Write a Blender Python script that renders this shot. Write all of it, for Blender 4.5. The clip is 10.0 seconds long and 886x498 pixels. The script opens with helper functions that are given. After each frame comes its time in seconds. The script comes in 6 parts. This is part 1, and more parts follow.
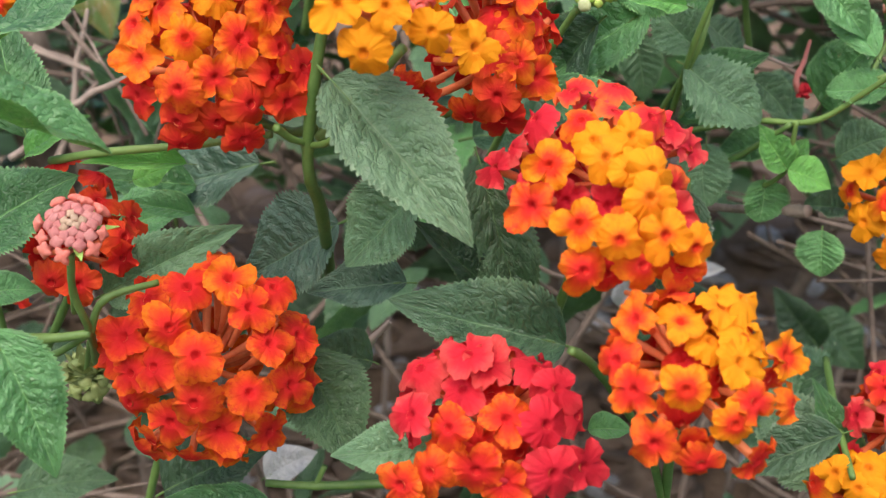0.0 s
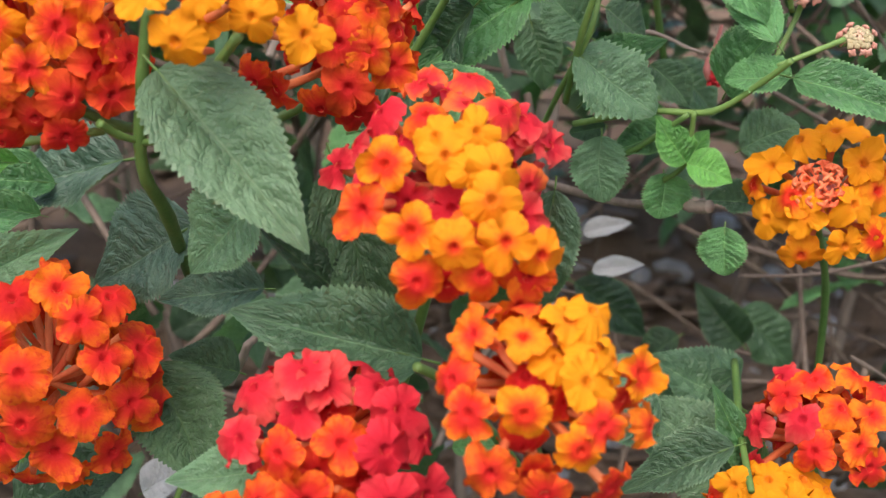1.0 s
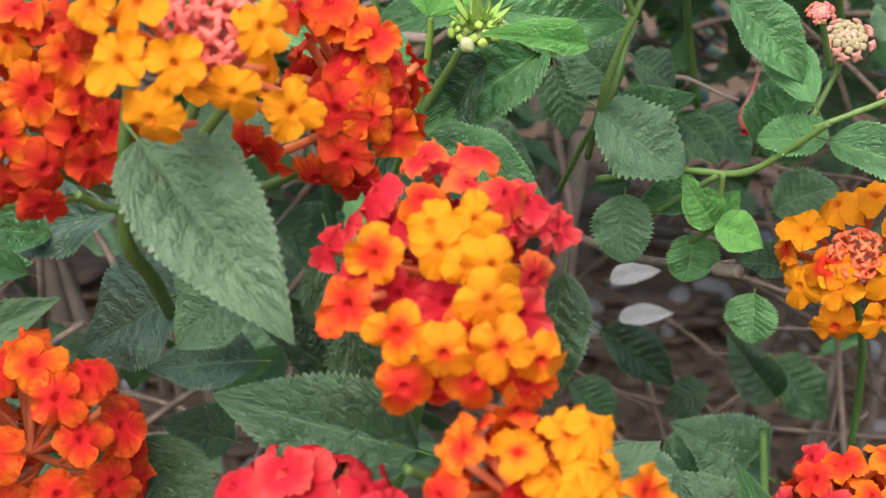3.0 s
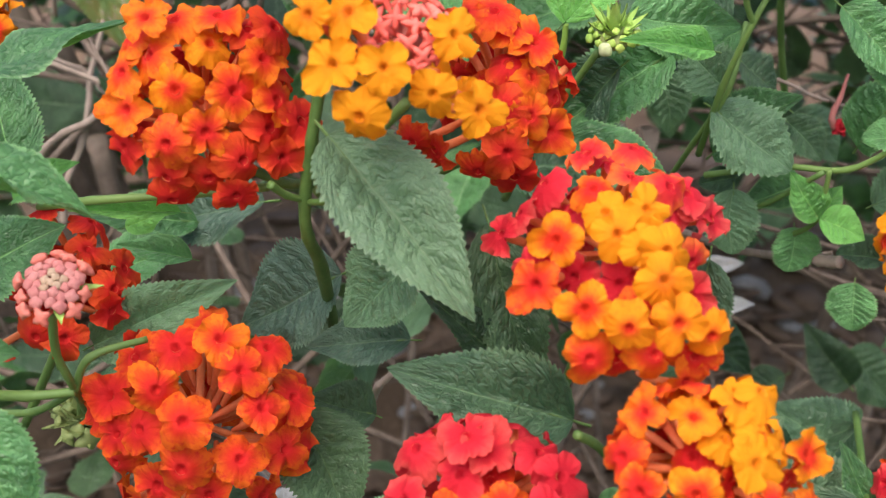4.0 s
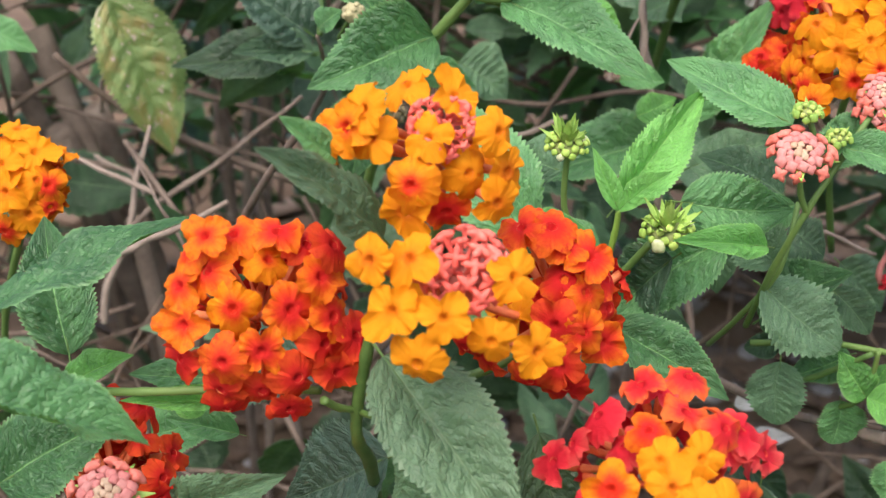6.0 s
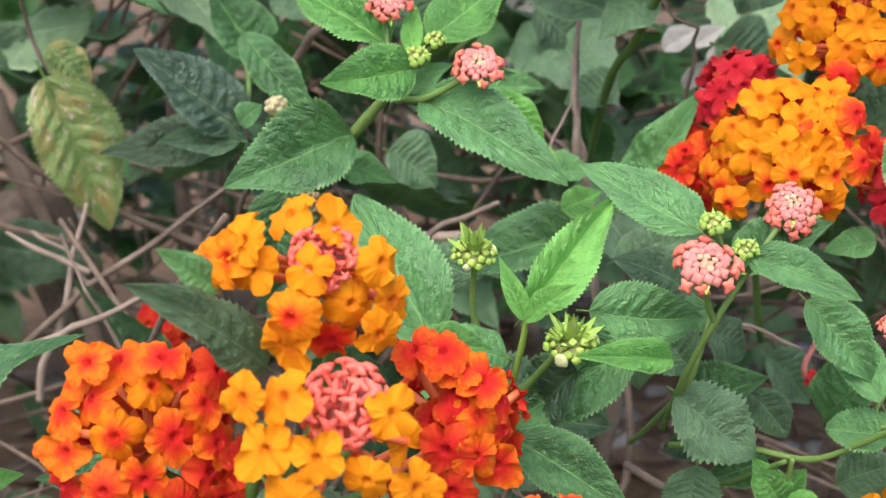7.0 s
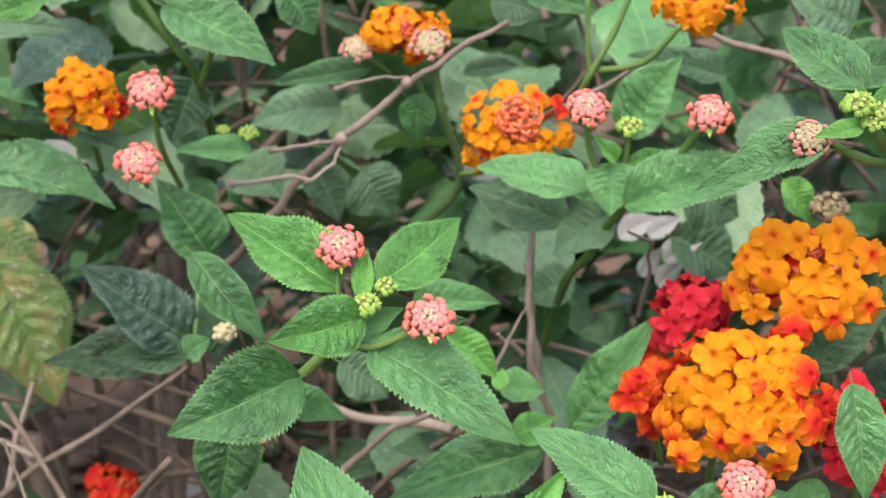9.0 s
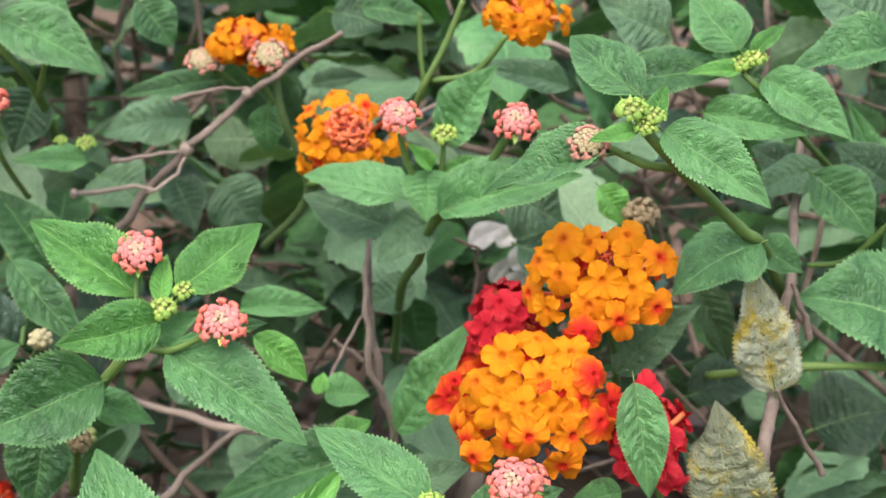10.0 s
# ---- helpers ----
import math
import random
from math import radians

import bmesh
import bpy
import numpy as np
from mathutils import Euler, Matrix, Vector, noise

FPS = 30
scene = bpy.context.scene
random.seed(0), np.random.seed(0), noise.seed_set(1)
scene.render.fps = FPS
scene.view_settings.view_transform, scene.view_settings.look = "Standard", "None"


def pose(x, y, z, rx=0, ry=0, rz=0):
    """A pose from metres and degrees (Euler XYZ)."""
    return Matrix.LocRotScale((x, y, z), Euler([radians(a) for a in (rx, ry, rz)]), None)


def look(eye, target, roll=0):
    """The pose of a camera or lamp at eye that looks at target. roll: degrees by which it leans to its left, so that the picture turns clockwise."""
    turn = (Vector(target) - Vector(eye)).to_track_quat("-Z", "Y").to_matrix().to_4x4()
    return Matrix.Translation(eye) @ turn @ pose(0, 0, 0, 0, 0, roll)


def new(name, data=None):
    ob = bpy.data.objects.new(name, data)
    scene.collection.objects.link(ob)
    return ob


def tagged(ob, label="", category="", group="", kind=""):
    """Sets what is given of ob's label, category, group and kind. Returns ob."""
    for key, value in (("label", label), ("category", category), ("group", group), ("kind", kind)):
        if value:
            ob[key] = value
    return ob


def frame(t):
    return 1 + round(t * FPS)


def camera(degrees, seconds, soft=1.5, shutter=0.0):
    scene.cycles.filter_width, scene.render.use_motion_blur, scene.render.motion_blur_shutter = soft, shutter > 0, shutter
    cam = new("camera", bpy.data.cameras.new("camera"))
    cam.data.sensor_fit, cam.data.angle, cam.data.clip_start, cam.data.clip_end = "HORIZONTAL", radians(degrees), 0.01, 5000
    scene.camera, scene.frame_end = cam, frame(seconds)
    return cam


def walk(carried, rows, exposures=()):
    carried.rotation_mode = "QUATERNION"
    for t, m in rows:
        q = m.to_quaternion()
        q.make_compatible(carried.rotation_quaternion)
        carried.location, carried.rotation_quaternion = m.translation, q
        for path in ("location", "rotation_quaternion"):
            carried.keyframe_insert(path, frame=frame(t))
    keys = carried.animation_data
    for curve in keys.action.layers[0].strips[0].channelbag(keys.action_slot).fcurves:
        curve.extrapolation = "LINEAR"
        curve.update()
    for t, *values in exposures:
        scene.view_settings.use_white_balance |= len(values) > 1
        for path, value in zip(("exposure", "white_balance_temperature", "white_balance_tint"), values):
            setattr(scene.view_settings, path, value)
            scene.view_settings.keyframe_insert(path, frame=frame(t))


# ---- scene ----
cam = camera(37.54, 10.0, soft=1.25)
cam.data.dof.use_dof, cam.data.dof.focus_distance, cam.data.dof.aperture_fstop = True, 0.230, 36
PATH = [
    (0, look((0.00000, 0.00000, 0.60000), (0.00000, 0.28191, 0.49739), -0.00)),
    (0.5, look((0.00305, 0.00882, 0.59657), (0.00428, 0.29023, 0.49260), -0.09)),
    (1, look((0.01974, 0.01715, 0.59671), (0.02539, 0.29791, 0.49116), -0.01)),
    (1.5, look((0.03070, 0.02733, 0.59988), (0.03955, 0.30810, 0.49457), 0.07)),
    (2, look((0.03692, 0.03252, 0.60132), (0.04615, 0.31342, 0.49640), 0.13)),
    (2.5, look((0.02954, 0.03289, 0.60431), (0.03162, 0.31418, 0.50005), 0.14)),
    (2.7, look((0.02821, 0.03436, 0.60236), (0.02698, 0.31539, 0.49738), 0.32)),
    (3.8, look((0.00957, 0.02280, 0.60750), (0.00207, 0.30325, 0.50126), 0.60)),
    (4, look((0.00493, 0.01644, 0.60784), (-0.00330, 0.29683, 0.50147), 0.64)),
    (4.5, look((0.00640, 0.01196, 0.62013), (-0.00069, 0.29204, 0.51286), 0.94)),
    (5, look((0.00384, 0.01557, 0.62654), (-0.00573, 0.29560, 0.51933), 1.32)),
    (5.5, look((-0.00128, 0.02335, 0.63191), (-0.01501, 0.30369, 0.52598), 1.72)),
    (5.7, look((-0.00094, 0.02680, 0.63465), (-0.01507, 0.30751, 0.52977), 1.78)),
    (6.8, look((0.00632, 0.02634, 0.64464), (-0.00687, 0.30968, 0.54695), 2.12)),
    (7, look((0.01317, 0.03353, 0.64942), (0.00210, 0.31784, 0.55431), 2.27)),
    (7.5, look((0.01314, 0.03992, 0.66023), (0.00429, 0.32556, 0.56897), 2.49)),
    (8, look((0.00379, 0.04269, 0.67327), (-0.00522, 0.32887, 0.58370), 2.58)),
    (8.5, look((0.00228, 0.04699, 0.68212), (-0.00341, 0.33352, 0.59342), 2.92)),
    (9, look((0.01293, 0.05069, 0.68914), (0.01013, 0.33835, 0.60402), 3.36)),
    (9.5, look((0.03086, 0.05054, 0.69092), (0.03050, 0.33876, 0.60768), 3.40)),
    (10, look((0.05208, 0.04574, 0.68958), (0.05351, 0.33472, 0.60904), 3.30)),
]
walk(cam, PATH)

# ---- world, sun, exposure ----
world = bpy.data.worlds.new("sky")
scene.world = world
world.use_nodes = True
wn = world.node_tree.nodes
sky = wn.new("ShaderNodeTexSky")
sky.sky_type, sky.sun_disc = "NISHITA", False
sky.sun_elevation, sky.sun_rotation = radians(60), radians(197)
sky.air_density, sky.dust_density, sky.ozone_density = 1.0, 4.0, 1.0
world.node_tree.links.new(sky.outputs[0], wn["Background"].inputs[0])
wn["Background"].inputs[1].default_value = 0.15
sun = new("sun", bpy.data.lights.new("sun", "SUN"))
sun.data.energy, sun.data.angle, sun.data.color = 1.35, radians(70), (1.0, 0.94, 0.85)
sun.matrix_world = look((-0.4, -0.8, 2.7), (0, 0.3, 0.5))
scene.view_settings.exposure = 1.11


# ---- materials ----
class Nodes:
    """Short hand for building one node material."""

    def __init__(self, name):
        self.mat = bpy.data.materials.new(name)
        self.mat.use_nodes = True
        self.tree = self.mat.node_tree
        self.bsdf = self.tree.nodes["Principled BSDF"]

    def add(self, kind, **values):
        n = self.tree.nodes.new(kind)
        for k, v in values.items():
            n.inputs[k.replace("_", " ")].default_value = v
        return n

    def link(self, a, b):
        self.tree.links.new(a, b)

    def math(self, op, a, b=None, c=None):
        n = self.tree.nodes.new("ShaderNodeMath")
        n.operation = op
        for i, v in enumerate((a, b, c)):
            if v is None:
                continue
            if isinstance(v, (int, float)):
                n.inputs[i].default_value = v
            else:
                self.link(v, n.inputs[i])
        return n.outputs[0]

    def ramp(self, fac, *stops):
        n = self.tree.nodes.new("ShaderNodeValToRGB")
        while len(n.color_ramp.elements) < len(stops):
            n.color_ramp.elements.new(0.5)
        for e, (p, c) in zip(n.color_ramp.elements, stops):
            e.position, e.color = p, (*c, 1)
        self.link(fac, n.inputs[0])
        return n.outputs[0]

    def mix(self, fac, a, b, how="MIX"):
        n = self.tree.nodes.new("ShaderNodeMix")
        n.data_type, n.blend_type = "RGBA", how
        for socket, v in ((n.inputs[0], fac), (n.inputs[6], a), (n.inputs[7], b)):
            if isinstance(v, (int, float)):
                socket.default_value = v
            elif isinstance(v, tuple):
                socket.default_value = (*v, 1)
            else:
                self.link(v, socket)
        return n.outputs[2]

    def bump(self, height, strength, distance):
        n = self.add("ShaderNodeBump", Strength=strength, Distance=distance)
        self.link(height, n.inputs["Height"])
        self.link(n.outputs[0], self.bsdf.inputs["Normal"])
        return n.outputs[0]


def lump_of(m, pos):
    n = m.add("ShaderNodeTexNoise", Scale=22.0, Detail=1.5)
    m.link(pos, n.inputs["Vector"])
    return n.outputs[0]


def leaf_material(name, dark, light, vein, rough, spots=None):
    m = Nodes(name)
    uv = m.add("ShaderNodeUVMap").outputs[0]
    sep = m.add("ShaderNodeSeparateXYZ")
    m.link(uv, sep.inputs[0])
    u, v = sep.outputs[0], m.math("ABSOLUTE", sep.outputs[1])
    rnd = m.math("FRACT", m.math("ADD", m.add("ShaderNodeObjectInfo").outputs["Random"], m.add("ShaderNodeNewGeometry").outputs["Random Per Island"]))
    # side veins: curved lines that run from the midrib towards the tip
    wob = m.add("ShaderNodeTexNoise", Scale=4.0, Detail=2.0)
    m.link(uv, wob.inputs["Vector"])
    ph = m.math("MULTIPLY", m.math("SUBTRACT", u, m.math("MULTIPLY", m.math("POWER", v, 1.25), 0.2)), 9.0)
    ph = m.math("ADD", ph, m.math("MULTIPLY", m.math("SUBTRACT", wob.outputs[0], 0.5), 1.1))
    d = m.math("ABSOLUTE", m.math("SUBTRACT", m.math("FRACT", ph), 0.5))
    side = m.math("SUBTRACT", 1.0, m.math("SMOOTH_MIN", m.math("MULTIPLY", d, 15.0), 1.0, 0.2))
    mid = m.math("SUBTRACT", 1.0, m.math("SMOOTH_MIN", m.math("MULTIPLY", v, 26.0), 1.0, 0.2))
    veins = m.math("MAXIMUM", mid, m.math("MULTIPLY", side, 0.55))
    obj = m.add("ShaderNodeTexCoord").outputs["UV"]
    cells = m.add("ShaderNodeTexVoronoi", Scale=36.0)
    cells.feature = "DISTANCE_TO_EDGE"
    stretch = m.add("ShaderNodeMapping", Scale=(1.0, 0.42, 1.0))
    m.link(obj, stretch.inputs[0])
    warp = m.add("ShaderNodeTexNoise", Scale=9.0, Detail=2.0)
    m.link(stretch.outputs[0], warp.inputs[0])
    wv = m.mix(0.06, stretch.outputs[0], warp.outputs[1])
    m.link(wv, cells.inputs["Vector"])
    blade = m.add("ShaderNodeCombineXYZ")
    m.link(u, blade.inputs[0])
    m.link(m.math("MULTIPLY", sep.outputs[1], 0.32), blade.inputs[1])
    m.link(m.math("MULTIPLY", rnd, 9.0), blade.inputs[2])
    pos = blade.outputs[0]
    big = m.add("ShaderNodeTexNoise", Scale=3.2, Detail=4.0, Roughness=0.6)
    m.link(pos, big.inputs["Vector"])
    fine = m.add("ShaderNodeTexNoise", Scale=60.0, Detail=3.0, Roughness=0.7)
    m.link(pos, fine.inputs["Vector"])
    tone = m.math("ADD", m.math("SUBTRACT", m.math("MULTIPLY", big.outputs[0], 1.05), 0.06), m.math("MULTIPLY", m.math("SUBTRACT", rnd, 0.5), 0.6))
    tone = m.math("ADD", tone, m.math("MULTIPLY", m.math("SUBTRACT", fine.outputs[0], 0.5), 0.10))
    col = m.ramp(tone, (0.2, dark), (0.8, light))
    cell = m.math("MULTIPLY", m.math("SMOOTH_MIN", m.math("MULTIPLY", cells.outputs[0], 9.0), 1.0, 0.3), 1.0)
    # darker cell edges and side veins: crease shade put into the colour
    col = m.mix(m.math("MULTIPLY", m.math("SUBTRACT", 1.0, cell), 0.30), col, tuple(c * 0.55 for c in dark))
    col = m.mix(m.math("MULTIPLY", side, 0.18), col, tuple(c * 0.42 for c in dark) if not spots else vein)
    col = m.mix(m.math("MULTIPLY", mid, 0.7), col, vein if not spots else light)
    rim = m.math("MULTIPLY", m.math("SMOOTH_MAX", m.math("SUBTRACT", v, 0.9), 0.0, 0.05), 5.0)
    col = m.mix(rim, col, vein)
    speck = m.add("ShaderNodeTexNoise", Scale=17.0, Detail=1.0)
    m.link(pos, speck.inputs["Vector"])
    fleck = m.math("GREATER_THAN", speck.outputs[0], 0.755)
    col = m.mix(m.math("MULTIPLY", fleck, 0.22), col, (0.45, 0.47, 0.4))
    if spots:
        blot = m.add("ShaderNodeTexNoise", Scale=4.5, Detail=6.0, Roughness=0.65)
        m.link(pos, blot.inputs["Vector"])
        col = m.mix(m.ramp(blot.outputs[0], (0.50, (0, 0, 0)), (0.66, (1, 1, 1))), col, spots[0])
        col = m.mix(m.ramp(lump_of(m, pos), (0.64, (0, 0, 0)), (0.68, (1, 1, 1))), col, spots[1])
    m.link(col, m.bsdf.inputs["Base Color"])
    m.link(m.math("ADD", rough, m.math("MULTIPLY", m.math("SUBTRACT", big.outputs[0], 0.5), 0.4)), m.bsdf.inputs["Roughness"])
    m.bsdf.inputs["Specular IOR Level"].default_value = 0.5
    # puckers: small domes between sunken veins, drawn out across the blade, uneven in height
    pucker = m.add("ShaderNodeTexVoronoi", Scale=18.0)
    pucker.feature = "DISTANCE_TO_EDGE"
    across = m.add("ShaderNodeCombineXYZ")
    m.link(m.math("MULTIPLY", ph, 0.12), across.inputs[0])
    m.link(m.math("MULTIPLY", sep.outputs[1], 0.24), across.inputs[1])
    m.link(m.mix(0.05, across.outputs[0], warp.outputs[1]), pucker.inputs["Vector"])
    dome = m.math("SMOOTH_MIN", m.math("MULTIPLY", pucker.outputs[0], 3.2), 1.0, 0.5)
    lump = m.add("ShaderNodeTexNoise", Scale=11.0, Detail=1.0, Roughness=0.5)
    m.link(pos, lump.inputs["Vector"])
    puff = m.math("ADD", m.math("MULTIPLY", lump.outputs[0], 0.24), m.math("MULTIPLY", dome, m.math("MULTIPLY", m.math("ADD", lump.outputs[0], 0.25), 1.0)))
    height = m.math("ADD", puff, m.math("SUBTRACT", m.math("MULTIPLY", cell, 0.18), m.math("MULTIPLY", veins, 0.8)))
    normal = m.bump(m.math("ADD", height, m.math("MULTIPLY", fine.outputs[0], 0.04)), 0.52, 0.0009)
    trans = m.add("ShaderNodeBsdfTranslucent")
    m.link(m.mix(1.0, col, (1.25, 1.5, 0.5), "MULTIPLY"), trans.inputs[0])
    m.link(normal, trans.inputs["Normal"])
    both = m.add("ShaderNodeMixShader", Fac=0.22)
    m.link(m.bsdf.outputs[0], both.inputs[1])
    m.link(trans.outputs[0], both.inputs[2])
    m.link(both.outputs[0], m.tree.nodes["Material Output"].inputs[0])
    return m.mat


LEAF = {
    # far leaves, paler and greyer: haze put into the colour
    "h": leaf_material("leaf_hazed_green", (0.115, 0.20, 0.10), (0.28, 0.42, 0.24), (0.34, 0.46, 0.29), 0.5),
    "g": leaf_material("leaf_green", (0.046, 0.130, 0.044), (0.152, 0.366, 0.131), (0.245, 0.46, 0.185), 0.37),
    "b": leaf_material("leaf_young_green", (0.074, 0.225, 0.048), (0.205, 0.52, 0.115), (0.30, 0.57, 0.17), 0.39),
    "a": leaf_material("leaf_grey_green", (0.0535, 0.104, 0.0523), (0.137, 0.235, 0.124), (0.2, 0.287, 0.17), 0.45),
    "e": leaf_material("leaf_blue_grey", (0.0446, 0.089, 0.0579), (0.115, 0.198, 0.131), (0.165, 0.252, 0.165), 0.35),
    "w": leaf_material("leaf_bleached", (0.37, 0.36, 0.365), (0.57, 0.555, 0.56), (0.45, 0.44, 0.44), 0.6),
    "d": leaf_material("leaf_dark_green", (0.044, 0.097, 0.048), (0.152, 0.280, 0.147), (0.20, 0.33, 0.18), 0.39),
    # leaves low and deep in the bush: their shade is put into the colour
    "k": leaf_material("leaf_shaded_green", (0.024, 0.055, 0.024), (0.078, 0.148, 0.066), (0.11, 0.18, 0.085), 0.42),
    "y": leaf_material("leaf_yellowing", (0.13, 0.23, 0.07), (0.30, 0.41, 0.15), (0.36, 0.45, 0.20), 0.5, ((0.42, 0.34, 0.13), (0.62, 0.48, 0.42))),
    "x": leaf_material("leaf_withered", (0.24, 0.27, 0.17), (0.45, 0.48, 0.36), (0.05, 0.05, 0.028), 0.6, ((0.42, 0.32, 0.03), (0.15, 0.15, 0.08))),
}


def petal_material(name, throat, middle, edge, stops=(0.20, 0.48, 0.80), mottle=0.0):
    m = Nodes(name)
    pos = m.add("ShaderNodeTexCoord").outputs["Object"]
    flat = m.add("ShaderNodeVectorMath")
    flat.operation = "MULTIPLY"
    flat.inputs[1].default_value = (1, 1, 0)
    m.link(pos, flat.inputs[0])
    size = m.add("ShaderNodeVectorMath")
    size.operation = "LENGTH"
    m.link(flat.outputs[0], size.inputs[0])
    rnd = m.add("ShaderNodeObjectInfo").outputs["Random"]
    streak = m.add("ShaderNodeTexNoise", Scale=7.0, Detail=4.0, Roughness=0.65)
    m.link(pos, streak.inputs["Vector"])
    fine = m.add("ShaderNodeTexNoise", Scale=38.0, Detail=2.0)
    m.link(pos, fine.inputs["Vector"])
    uv = m.add("ShaderNodeUVMap").outputs[0]
    rim = m.add("ShaderNodeSeparateXYZ")
    m.link(uv, rim.inputs[0])
    rays = m.add("ShaderNodeMapping", Scale=(1.2, 22.0, 1.0))
    m.link(uv, rays.inputs[0])
    ray = m.add("ShaderNodeTexNoise", Scale=1.6, Detail=3.0)
    m.link(rays.outputs[0], ray.inputs["Vector"])
    r = m.math("ADD", m.math("MULTIPLY", size.outputs["Value"], 0.95), m.math("MULTIPLY", rim.outputs[0], 0.47))
    r = m.math("ADD", r, m.math("MULTIPLY", m.math("SUBTRACT", ray.outputs[0], 0.5), 0.26))
    r = m.math("ADD", r, m.math("MULTIPLY", m.math("SUBTRACT", streak.outputs[0], 0.5), 0.24))
    r = m.math("ADD", r, m.math("MULTIPLY", m.math("SUBTRACT", rnd, 0.5), 0.34))
    col = m.ramp(r, (stops[0], throat), (stops[1], middle), (stops[2], edge))
    col = m.mix(m.math("MULTIPLY", m.math("SUBTRACT", fine.outputs[0], 0.3), 0.12), col, tuple(c * 0.7 for c in middle))
    if mottle:
        # darker flecks towards the rim of an ageing floret
        blot = m.add("ShaderNodeTexNoise", Scale=9.0, Detail=3.0, Roughness=0.6)
        m.link(pos, blot.inputs["Vector"])
        spread = m.math("MULTIPLY", m.ramp(blot.outputs[0], (0.50, (0, 0, 0)), (0.64, (1, 1, 1))), m.ramp(rim.outputs[0], (0.45, (0, 0, 0)), (0.8, (1, 1, 1))))
        col = m.mix(m.math("MULTIPLY", spread, mottle), col, throat)
    # darker spot at the tube mouth: the shade inside it, put into the colour
    pore = m.math("LESS_THAN", size.outputs["Value"], 0.026)
    col = m.mix(m.math("MULTIPLY", pore, 0.10), col, tuple(c * 0.5 for c in throat))
    m.link(col, m.bsdf.inputs["Base Color"])
    m.bsdf.inputs["Roughness"].default_value = 0.75
    m.bsdf.inputs["Specular IOR Level"].default_value = 0.25
    normal = m.bump(m.math("ADD", m.math("ADD", streak.outputs[0], m.math("MULTIPLY", ray.outputs[0], 0.5)), m.math("MULTIPLY", fine.outputs[0], 0.5)), 0.45, 0.0007)
    trans = m.add("ShaderNodeBsdfTranslucent")
    m.link(col, trans.inputs[0])
    m.link(normal, trans.inputs["Normal"])
    both = m.add("ShaderNodeMixShader", Fac=0.28)
    m.link(m.bsdf.outputs[0], both.inputs[1])
    m.link(trans.outputs[0], both.inputs[2])
    m.link(both.outputs[0], m.tree.nodes["Material Output"].inputs[0])
    return m.mat


PETAL = {
    "y": petal_material("petal_yellow", (0.66, 0.155, 0.003), (0.76, 0.222, 0.003), (0.79, 0.285, 0.004), (0.08, 0.22, 0.55)),
    "q": petal_material("petal_yellow_red_throat", (0.68, 0.028, 0.008), (0.76, 0.16, 0.005), (0.79, 0.255, 0.004), (0.22, 0.42, 0.60), 0.25),
    "o": petal_material("petal_orange", (0.64, 0.018, 0.014), (0.72, 0.060, 0.009), (0.78, 0.18, 0.007), (0.24, 0.46, 0.70), 0.45),
    "s": petal_material("petal_red_orange", (0.60, 0.013, 0.014), (0.66, 0.032, 0.011), (0.74, 0.125, 0.009), (0.22, 0.48, 0.80), 0.8),
    "r": petal_material("petal_red", (0.56, 0.011, 0.013), (0.63, 0.023, 0.013), (0.70, 0.075, 0.014), (0.22, 0.50, 0.84), 0.4),
    "p": petal_material("petal_pink_red", (0.53, 0.009, 0.024), (0.60, 0.017, 0.032), (0.66, 0.075, 0.065), (0.22, 0.55, 0.92), 0.2),
    "k": petal_material("petal_pink_orange", (0.56, 0.012, 0.022), (0.66, 0.032, 0.028), (0.76, 0.15, 0.028), (0.22, 0.50, 0.84), 0.2),
    "c": petal_material("petal_crimson", (0.47, 0.008, 0.022), (0.57, 0.014, 0.032), (0.64, 0.035, 0.048), (0.2, 0.48, 0.8), 0.3),
}


def plain_material(name, dark, light, rough, scale, bump=0.4, depth=0.0005, specular=0.35):
    m = Nodes(name)
    pos = m.add("ShaderNodeTexCoord").outputs["Object"]
    a = m.add("ShaderNodeTexNoise", Scale=scale, Detail=5.0, Roughness=0.65)
    m.link(pos, a.inputs["Vector"])
    b = m.add("ShaderNodeTexNoise", Scale=scale * 9, Detail=3.0)
    m.link(pos, b.inputs["Vector"])
    rnd = m.add("ShaderNodeObjectInfo").outputs["Random"]
    t = m.math("ADD", m.math("MULTIPLY", a.outputs[0], 0.8), m.math("MULTIPLY", b.outputs[0], 0.25))
    t = m.math("ADD", t, m.math("MULTIPLY", m.math("SUBTRACT", rnd, 0.5), 0.3))
    m.link(m.ramp(t, (0.3, dark), (0.75, light)), m.bsdf.inputs["Base Color"])
    m.bsdf.inputs["Roughness"].default_value = rough
    m.bsdf.inputs["Specular IOR Level"].default_value = specular
    m.bump(t, bump, depth)
    return m.mat


STEM = {
    "g": plain_material("stem_green", (0.06, 0.125, 0.028), (0.145, 0.235, 0.06), 0.5, 90, 0.3),
    "b": plain_material("stem_light_green", (0.16, 0.28, 0.04), (0.28, 0.42, 0.08), 0.5, 90, 0.3),
    "dg": plain_material("stem_dark_green", (0.05, 0.10, 0.03), (0.11, 0.17, 0.06), 0.5, 90, 0.3),
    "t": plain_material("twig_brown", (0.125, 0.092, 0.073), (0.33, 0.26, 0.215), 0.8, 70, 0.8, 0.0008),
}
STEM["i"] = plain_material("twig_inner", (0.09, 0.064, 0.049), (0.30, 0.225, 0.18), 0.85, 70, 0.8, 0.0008)
